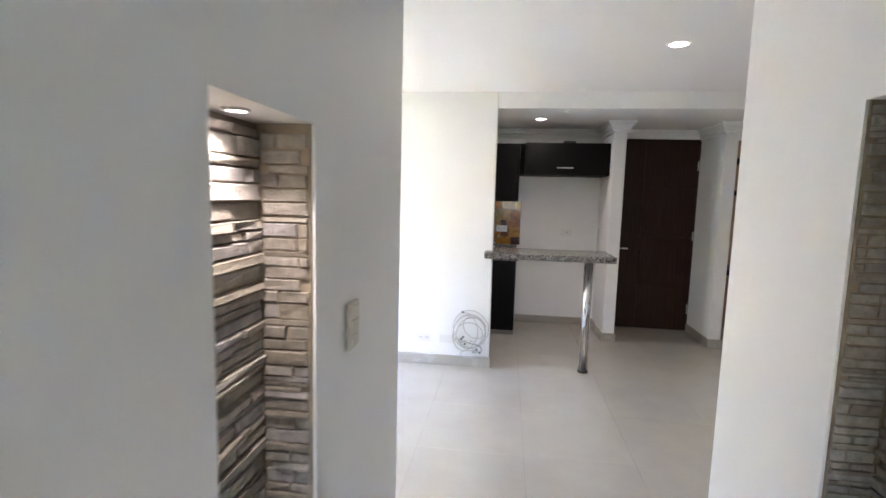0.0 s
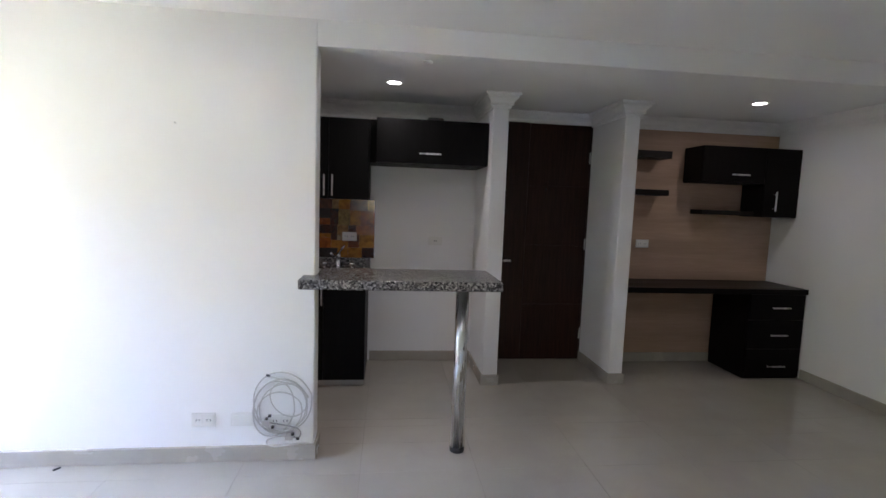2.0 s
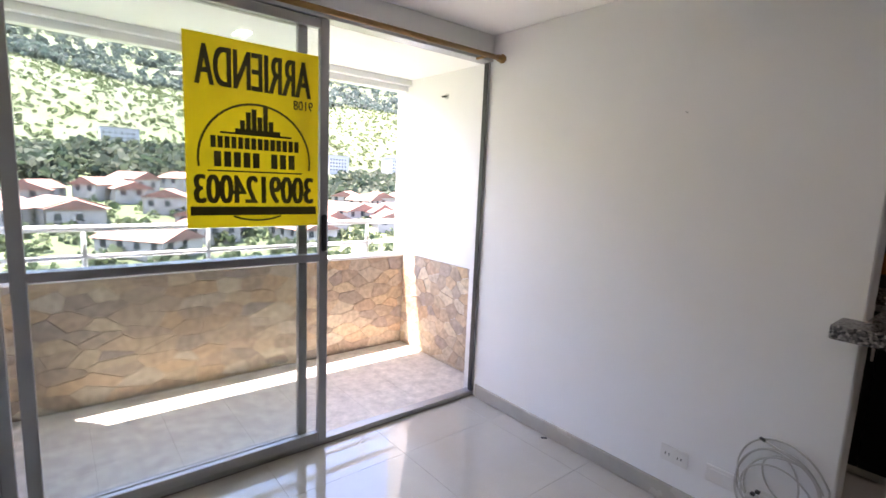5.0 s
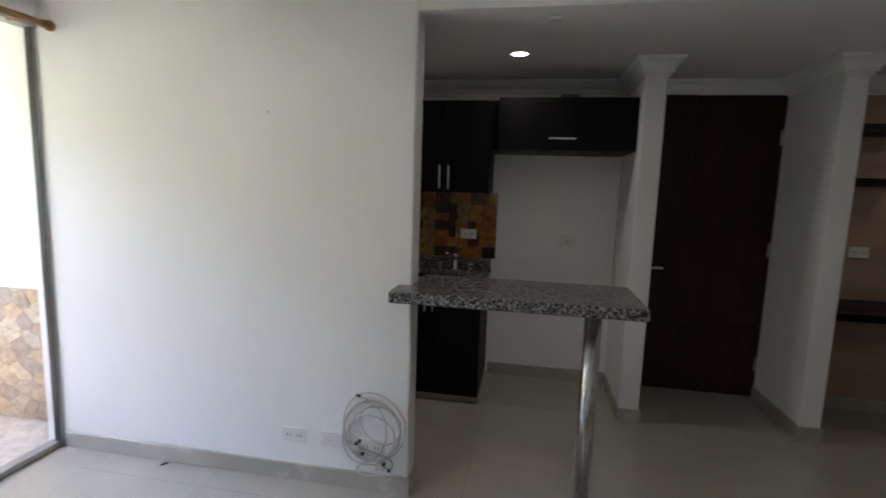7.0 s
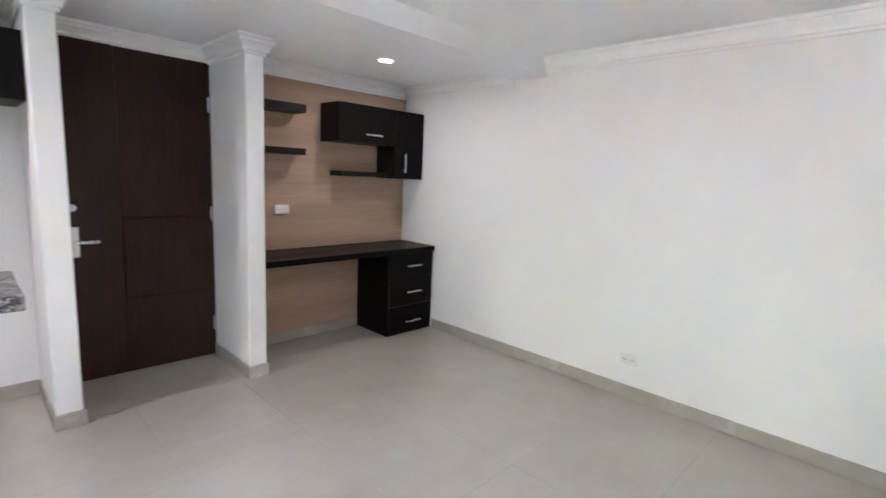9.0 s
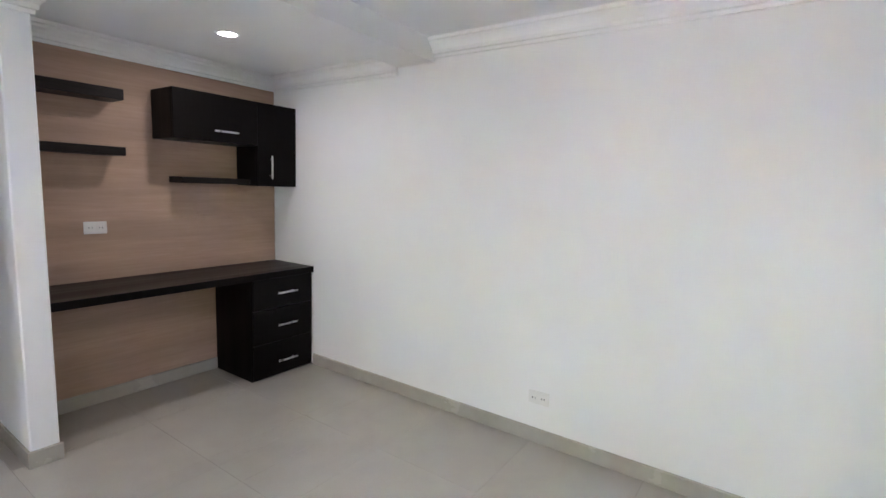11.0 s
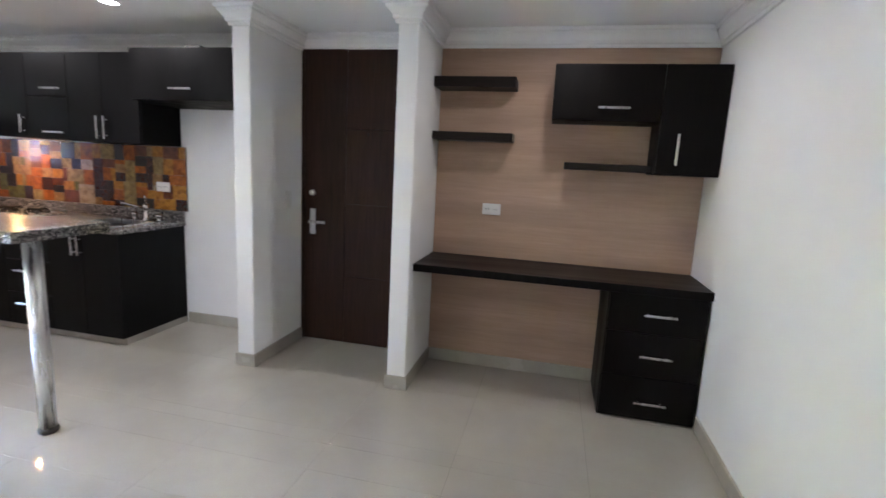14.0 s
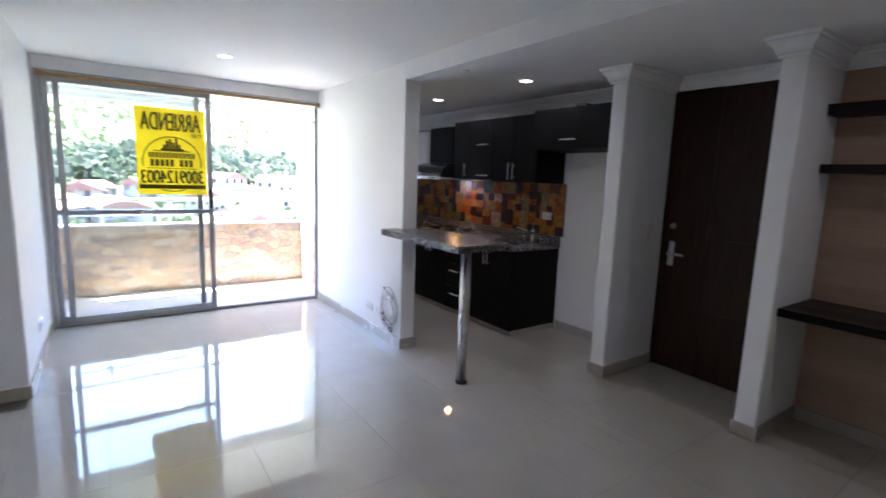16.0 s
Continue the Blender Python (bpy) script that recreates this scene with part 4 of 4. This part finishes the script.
part("plug", box(-0.44, -0.40, YP - 0.045, YP - 0.015, 0.125, 0.155, 0.006, None, 2), CABLE, coil, "white plug")
part("plug", box(-0.555, -0.515, YP - 0.05, YP - 0.013, 0.205, 0.235, 0.006, None, 2), CABLE, coil, "white plug")
wire("short_lead", [(-0.40, YP - 0.03, 0.14), (-0.37, YP - 0.04, 0.13), (-0.355, YP - 0.04, 0.16), (-0.37, YP - 0.035, 0.19), (-0.42, YP - 0.03, 0.2), (-0.53, YP - 0.03, 0.22)], 0.0038, plastic("grey_cable", (0.3, 0.3, 0.29)), coil)
plate("wall_outlet", (-1.37, YK, 1.62), (0, -1), "white outlet beside the dark gap over the cooker hood", "outlet", 0.07, 0.07, sockets=1)
lead = thing("hob_cable", (-1.8, 4.5, 0.805), "thin white cable lying on the worktop beside the hob", "cable")
wire("cable", [(-1.93, 4.74, 0.811), (-1.9, 4.66, 0.812), (-1.84, 4.52, 0.87), (-1.77, 4.44, 0.885), (-1.69, 4.40, 0.86), (-1.68, 4.38, 0.812)], 0.004, CABLE, lead)

# ---------------- the hillside beyond the balcony ----------------
def slope(x, y):
    d = -x
    if d < 45:
        z = -16.0
    elif d < 150:
        z = -16 + (d - 45) * 0.09
    elif d < 230:
        z = -6.55 + (d - 150) * 0.15
    elif d < 500:
        z = 5.45 + (d - 230) * 0.33
    else:
        z = 94.5 + (d - 500) * 0.42
    return min(z, 300) + noise.noise(Vector((x * 0.01, y * 0.01, 0.3))) * min(1, max(0, d - 40) / 200) * 12


bm = bmesh.new()
xs = [300, 150, 60, 0] + [-15 * i for i in range(1, 40)] + [-600 - 50 * i for i in range(1, 15)]
verts = [[bm.verts.new((x, y, slope(x, y))) for y in np.linspace(-1200, 1500, 110)] for x in xs]
for p, q in zip(verts, verts[1:]):
    for i in range(109):
        bm.faces.new((p[i], p[i + 1], q[i + 1], q[i]))
solid("ground", bm, HILL, "green valley floor and hillside", "ground", smooth=True)

rng = random.Random(11)


def clump(verts_out, faces_out, x, y, z, r):
    """A ragged tuft: small leaf-like facets set at random round a crown."""
    for _ in range(22):
        d = Vector((rng.gauss(0, 1), rng.gauss(0, 1), rng.gauss(0.3, 0.8))).normalized() * r * rng.uniform(0.45, 1.0)
        c = Vector((x, y, z)) + Vector((d.x, d.y, d.z * 0.8 + r * 0.5))
        u = Vector((rng.gauss(0, 1), rng.gauss(0, 1), rng.gauss(0, 1))).normalized() * r * 0.36
        w = u.cross(Vector((rng.gauss(0, 1), rng.gauss(0, 1), rng.gauss(0, 1)))).normalized() * r * 0.3
        k = len(verts_out)
        verts_out.extend([tuple(c - u), tuple(c + w), tuple(c + u), tuple(c - w)])
        faces_out.append((k, k + 1, k + 2, k + 3))


def wood(name, material, label, count, d0, d1, r0, r1):
    vo, fo = [], []
    for _ in range(count):
        d = rng.uniform(d0, d1)
        x, y = -d, rng.uniform(-0.6, 1.2) * d
        clump(vo, fo, x, y, slope(x, y), rng.uniform(r0, r1))
    me = bpy.data.meshes.new(name)
    me.from_pydata(vo, [], fo)
    me.materials.append(material)
    tagged(new(name, me), label, "trees", kind="stuff")


wood("valley_trees", WOODS, "green garden trees between the valley houses", 900, 42, 125, 0.8, 2.0)
wood("tree_band", GREENWOOD, "dark green tree belt at the foot of the hill", 1700, 150, 222, 1.6, 4.4)
wood("hillside_bushes", SCRUB, "scattered bushes on the grassy hillside", 6500, 236, 430, 0.5, 1.5)
wood("hilltop_forest", FARWOOD_HAZED, "dense forest over the upper hillside", 6000, 395, 800, 2.2, 5.0)


def apartments(x, y, w, floors, turn):
    ob = thing("apartment_building", (0, 0, 0), "white hillside apartment building with rows of windows", "building", "apartment buildings")
    h = floors * 2.8 + 2
    part("wall", box(-w / 2, w / 2, -6, 6, -3, h), APARTMENT, ob)
    part("roof", box(-w / 2 - 0.3, w / 2 + 0.3, -6.3, 6.3, h, h + 0.5), HOUSE_WALL, ob)
    for f in range(floors):
        for i in range(int(w // 3.2)):
            wx = -w / 2 + 1.7 + i * 3.2
            part("window", box(wx - 0.7, wx + 0.7, -6.06, -5.94, f * 2.8 + 1.0, f * 2.8 + 2.2), DARK_GLASS, ob)
    ob.matrix_basis = pose(x, y, slope(x, y), 0, 0, turn) @ Matrix.Scale(0.6, 4)


for k, w, n, tn in ((-0.2, 16, 3, 80), (0.1, 13, 3, 92), (0.3, 15, 3, 98), (0.5, 14, 3, 106), (0.66, 17, 4, 112), (0.76, 9, 3, 118), (1.0, 16, 4, 128)):
    apartments(-229, 229 * k, w + 8, n + 1, tn)


def house(x, y, w, d, h, turn):
    z = slope(x, y) - 1.0
    ob = thing("house", (0, 0, 0), "small plastered hillside house with a red clay roof", "house", "hillside houses")
    part("wall", box(-w / 2, w / 2, -d / 2, d / 2, 0, h + 1.0), HOUSE_WALL, ob)
    bm = bmesh.new()
    e = 0.5
    pts = [(-w / 2 - e, -d / 2 - e, h + 0.9), (w / 2 + e, -d / 2 - e, h + 0.9), (w / 2 + e, d / 2 + e, h + 0.9), (-w / 2 - e, d / 2 + e, h + 0.9), (-w / 2 - e, 0, h + 2.6), (w / 2 + e, 0, h + 2.6)]
    v = [bm.verts.new(p) for p in pts]
    for f in ((0, 1, 5, 4), (2, 3, 4, 5), (0, 4, 3), (1, 2, 5), (3, 2, 1, 0)):
        bm.faces.new([v[i] for i in f])
    part("roof", bm, ROOF, ob, "red clay roof")
    for side in (-1, 1):
        for i in range(int(w // 3)):
            for zz in ([2.2, 5.0] if h > 5 else [2.2]):
                wx = -w / 2 + 1.6 + i * 3
                part("window", box(wx - 0.5, wx + 0.5, side * d / 2 - 0.04, side * d / 2 + 0.04, zz, zz + 1.2), DARK_GLASS, ob)
    for i in range(int(d // 3)):
        for zz in ([2.2, 5.0] if h > 5 else [2.2]):
            wy = -d / 2 + 1.5 + i * 3
            part("window", box(w / 2 - 0.04, w / 2 + 0.04, wy - 0.5, wy + 0.5, zz, zz + 1.2), DARK_GLASS, ob)
    ob.matrix_basis = pose(x, y, z, 0, 0, turn)


for i in range(62):
    d = rng.uniform(84, 150)
    house(-d, d * (-0.5 + 1.6 * (i + rng.random()) / 62), rng.uniform(7, 13), rng.uniform(6, 10), rng.choice((2.6, 2.6, 3.2)), rng.uniform(-50, 50))

# ---------------- pieces: floor tiles, stones, backsplash ----------------
SHARED = {}


def tile_mesh(key, lx, ly, lz, bevel, material):
    k = (key, round(lx, 4), round(ly, 4), round(lz, 4))
    if k not in SHARED:
        SHARED[k] = mesh_of(key, box(-lx / 2, lx / 2, -ly / 2, ly / 2, -lz / 2, lz / 2, bevel), material)
    return SHARED[k]


def piece(name, me, at, parent, turn=None):
    ob = new(name, me)
    ob.parent = parent
    ob.matrix_basis = Matrix.Translation(at) @ (turn or Matrix())
    return ob


floor = solid("floor", box(XW - 0.088, XE + 0.1, -2.7, YK + 0.1, -0.12, -0.0025, 0, box(-2.9, XW - 0.088, BY1 + 0.002, YK + 0.1, -0.12, -0.0025)), GROUT, "glossy ivory porcelain tiled floor", "floor")
S = 0.6


def lay(x0, x1, y0, y1):
    for i in range(-6, 10):
        for j in range(-12, 6):
            a0, a1 = max(-0.65 + S * i, x0), min(-0.65 + S * (i + 1), x1)
            b0, b1 = max(3.15 + S * j, y0), min(3.15 + S * (j + 1), y1)
            if a1 - a0 > 0.02 and b1 - b0 > 0.02:
                me = tile_mesh("floor_tile", a1 - a0 - 0.001, b1 - b0 - 0.001, 0.01, 0.0005, TILE)
                piece("floor_tile", me, ((a0 + a1) / 2, (b0 + b1) / 2, -0.005 + random.uniform(-0.0003, 0.0001)), floor)


lay(XW - 0.03, XE + 0.02, YS - 0.02, YP + 0.15)
lay(XW - 0.1, XE + 0.02, YP + 0.15, 3.65)
lay(-2.87, XE + 0.02, 3.65, YK + 0.02)
lay(HL - 0.02, HR + 0.02, -2.6, YS - 0.02)

# balcony floor tiles
for i in range(4):
    for j in range(8):
        x0, y0 = XW - 0.09 - 0.33 * (i + 1), BY0 + 0.33 * j
        x1, y1 = x0 + 0.33, min(y0 + 0.33, BY1)
        x0 = max(x0, BX)
        if x1 - x0 > 0.02 and y1 - y0 > 0.02:
            piece("balcony_tile", tile_mesh("balcony_tile", x1 - x0 - 0.001, y1 - y0 - 0.001, 0.012, 0.0004, BALCONY_FLOOR), ((x0 + x1) / 2, (y0 + y1) / 2, -0.010), bal_floor)


def rubble(parent, width, height, place, material, name, row_h, piece_w, thick, keep=None):
    """Irregular courses of stone; place(u, v, depth) gives a point of the wall."""
    rng2 = random.Random(len(name) + int(width * 100))
    v = 0.0
    while v < height - 0.015:
        h = min(rng2.uniform(*row_h), height - v)
        u = -rng2.uniform(0, piece_w[0])
        while u < width - 0.01:
            w = rng2.uniform(*piece_w)
            u0, u1 = max(u, 0), min(u + w, width)
            u += w
            if u1 - u0 < 0.015:
                continue
            g = 0.0009
            j = lambda s: rng2.uniform(-s, s)
            q = min(h, u1 - u0) * 0.10
            out = thick * rng2.uniform(0.35, 1.0)
            rim = [(u0 + g + abs(j(q)), v + g + abs(j(q)) * 0.6), (u1 - g - abs(j(q)), v + g + abs(j(q)) * 0.6), (u1 - g - abs(j(q)), v + h - g - abs(j(q)) * 0.6), (u0 + g + abs(j(q)), v + h - g - abs(j(q)) * 0.6)]
            cu, cv = sum(p[0] for p in rim) / 4, sum(p[1] for p in rim) / 4
            own = bmesh.new()
            back = [own.verts.new(place(a, b, -0.004)) for a, b in rim]
            mid = [own.verts.new(place(a, b, out * 0.7)) for a, b in rim]
            face = [own.verts.new(place(cu + (a - cu) * 0.93, cv + (b - cv) * 0.84, out + j(thick * 0.25))) for a, b in rim]
            for k in range(4):
                n2 = (k + 1) % 4
                own.faces.new((back[k], back[n2], mid[n2], mid[k]))
                own.faces.new((mid[k], mid[n2], face[n2], face[k]))
            own.faces.new(face)
            ob = new(name, mesh_of(name, own, material))
            ob.parent = parent
        v += h


def flagstones(parent, width, height, place, cell, thick, seed, flat=0.5):
    """Irregular polygons of stone that meet at thin joints: cells round scattered seeds."""
    r3 = random.Random(seed)
    seeds = []
    nu, nv = max(1, round(width / cell)), max(1, round(height / (cell * flat)))
    for i in range(-1, nu + 1):
        for k in range(-1, nv + 1):
            seeds.append(((i + 0.5 + (k % 2) * 0.5 + r3.uniform(-0.48, 0.48)) * width / nu, (k + 0.5 + r3.uniform(-0.46, 0.46)) * height / nv))
    for i, (su, sv) in enumerate(seeds):
        poly = [(0.001, 0.001), (width - 0.001, 0.001), (width - 0.001, height - 0.001), (0.001, height - 0.001)]
        for k, (tu, tv) in enumerate(seeds):
            if k == i or abs(tu - su) > 4 * cell or abs(tv - sv) > 4 * cell:
                continue
            du, dv = tu - su, tv - sv
            du *= flat * flat
            ln = math.hypot(du, dv)
            lim = (du * (su + tu) + dv * (sv + tv)) / 2 - 0.001 * ln
            out = []
            for p, q in zip(poly, poly[1:] + poly[:1]):
                a, b = du * p[0] + dv * p[1] - lim, du * q[0] + dv * q[1] - lim
                if a <= 0:
                    out.append(p)
                if (a < 0) != (b < 0) and a != b:
                    f = a / (a - b)
                    out.append((p[0] + (q[0] - p[0]) * f, p[1] + (q[1] - p[1]) * f))
            poly = out
            if len(poly) < 3:
                break
        if len(poly) < 3:
            continue
        cu, cv = sum(p[0] for p in poly) / len(poly), sum(p[1] for p in poly) / len(poly)
        out_d = thick * r3.uniform(0.75, 1.0)
        own = bmesh.new()
        rings = [[own.verts.new(place(cu + (p[0] - cu) * k, cv + (p[1] - cv) * k, d)) for p in poly] for k, d in ((1.0, -0.004), (1.0, out_d * 0.93), (0.93, out_d))]
        for lo, hi in zip(rings, rings[1:]):
            for k in range(len(poly)):
                n2 = (k + 1) % len(poly)
                own.faces.new((lo[k], lo[n2], hi[n2], hi[k]))
        own.faces.new(rings[-1])
        ob = new("stone", mesh_of("stone", own, CLAD))
        ob.parent = parent


flagstones(parapet, BY1 - BY0 - 0.004, PT, lambda u, v, d: Vector((BX - 0.012 + d, BY0 + 0.002 + u, v)), 0.16, 0.016, 5, 0.5)
north = bpy.data.objects["wall_balcony_north"]
flagstones(north, XW - 0.125 - BX, PT + 0.03, lambda u, v, d: Vector((BX + 0.01 + u, BY1 - d, v)), 0.11, 0.012, 8, 0.75)
for side, n, x, s in (("wall_hall_west", NL, HL - 0.1, 1), ("wall_hall_east", NR, HR + 0.1, -1)):
    w_ob = bpy.data.objects[side]
    lining = box(min(x, x + s * 0.004), max(x, x + s * 0.004), n[0], n[1], n[2], n[3])
    box(min(x + s * 0.004, x + s * 0.094), max(x + s * 0.004, x + s * 0.094), n[1] - 0.004, n[1] + 0.0, n[2], n[3], 0, lining)
    box(min(x + s * 0.004, x + s * 0.094), max(x + s * 0.004, x + s * 0.094), n[0], n[0] + 0.004, n[2], n[3], 0, lining)
    ob = new("mortar_bed", mesh_of("mortar_bed", lining, MORTAR))
    ob.parent = w_ob
    rubble(w_ob, n[1] - n[0] - 0.01, n[3] - n[2], lambda u, v, d: Vector((x + s * (0.004 + d), n[0] + 0.005 + u, n[2] + v)), LEDGER, "ledger_stone", (0.008, 0.03), (0.05, 0.24), 0.016)
    rubble(w_ob, 0.078, n[3] - n[2], lambda u, v, d: Vector((x + s * (0.014 + u), n[1] - 0.004 - d, n[2] + v)), LEDGER, "ledger_stone", (0.008, 0.028), (0.05, 0.12), 0.008)

# backsplash: blocks of many sizes, split at random down to hand-sized pieces
splash = solid("backsplash", box(-2.848, -0.045 - 0.001, YK - 0.006, YK - 0.001, 0.886, 1.374), GROUT, "glazed backsplash printed with amber, brown and green blocks", "backsplash", kind="structure")
rng = random.Random(21)


def blocks(u0, u1, v0, v1):
    """Splits a rectangle until each part is a printed block."""
    w, h = u1 - u0, v1 - v0
    big = rng.choice((0.12, 0.15, 0.18))
    if w <= big and h <= big and not (min(w, h) > 0.09 and rng.random() < 0.3):
        return [(u0, u1, v0, v1)]
    cutting = rng.uniform(0.28, 0.72)
    if w > h * rng.uniform(0.8, 1.25):
        m = u0 + w * cutting
        return blocks(u0, m, v0, v1) + blocks(m, u1, v0, v1)
    m = v0 + h * cutting
    return blocks(u0, u1, v0, m) + blocks(u0, u1, m, v1)


for u0, u1, v0, v1 in blocks(-2.846, -0.045 - 0.002, 0.887, 1.373):
    if u1 - u0 > 0.006 and v1 - v0 > 0.006:
        piece("printed_block", tile_mesh("printed_block", u1 - u0 - 0.001, 0.006, v1 - v0 - 0.001, 0.001, SPLASH), ((u0 + u1) / 2, YK - 0.009, (v0 + v1) / 2), splash)
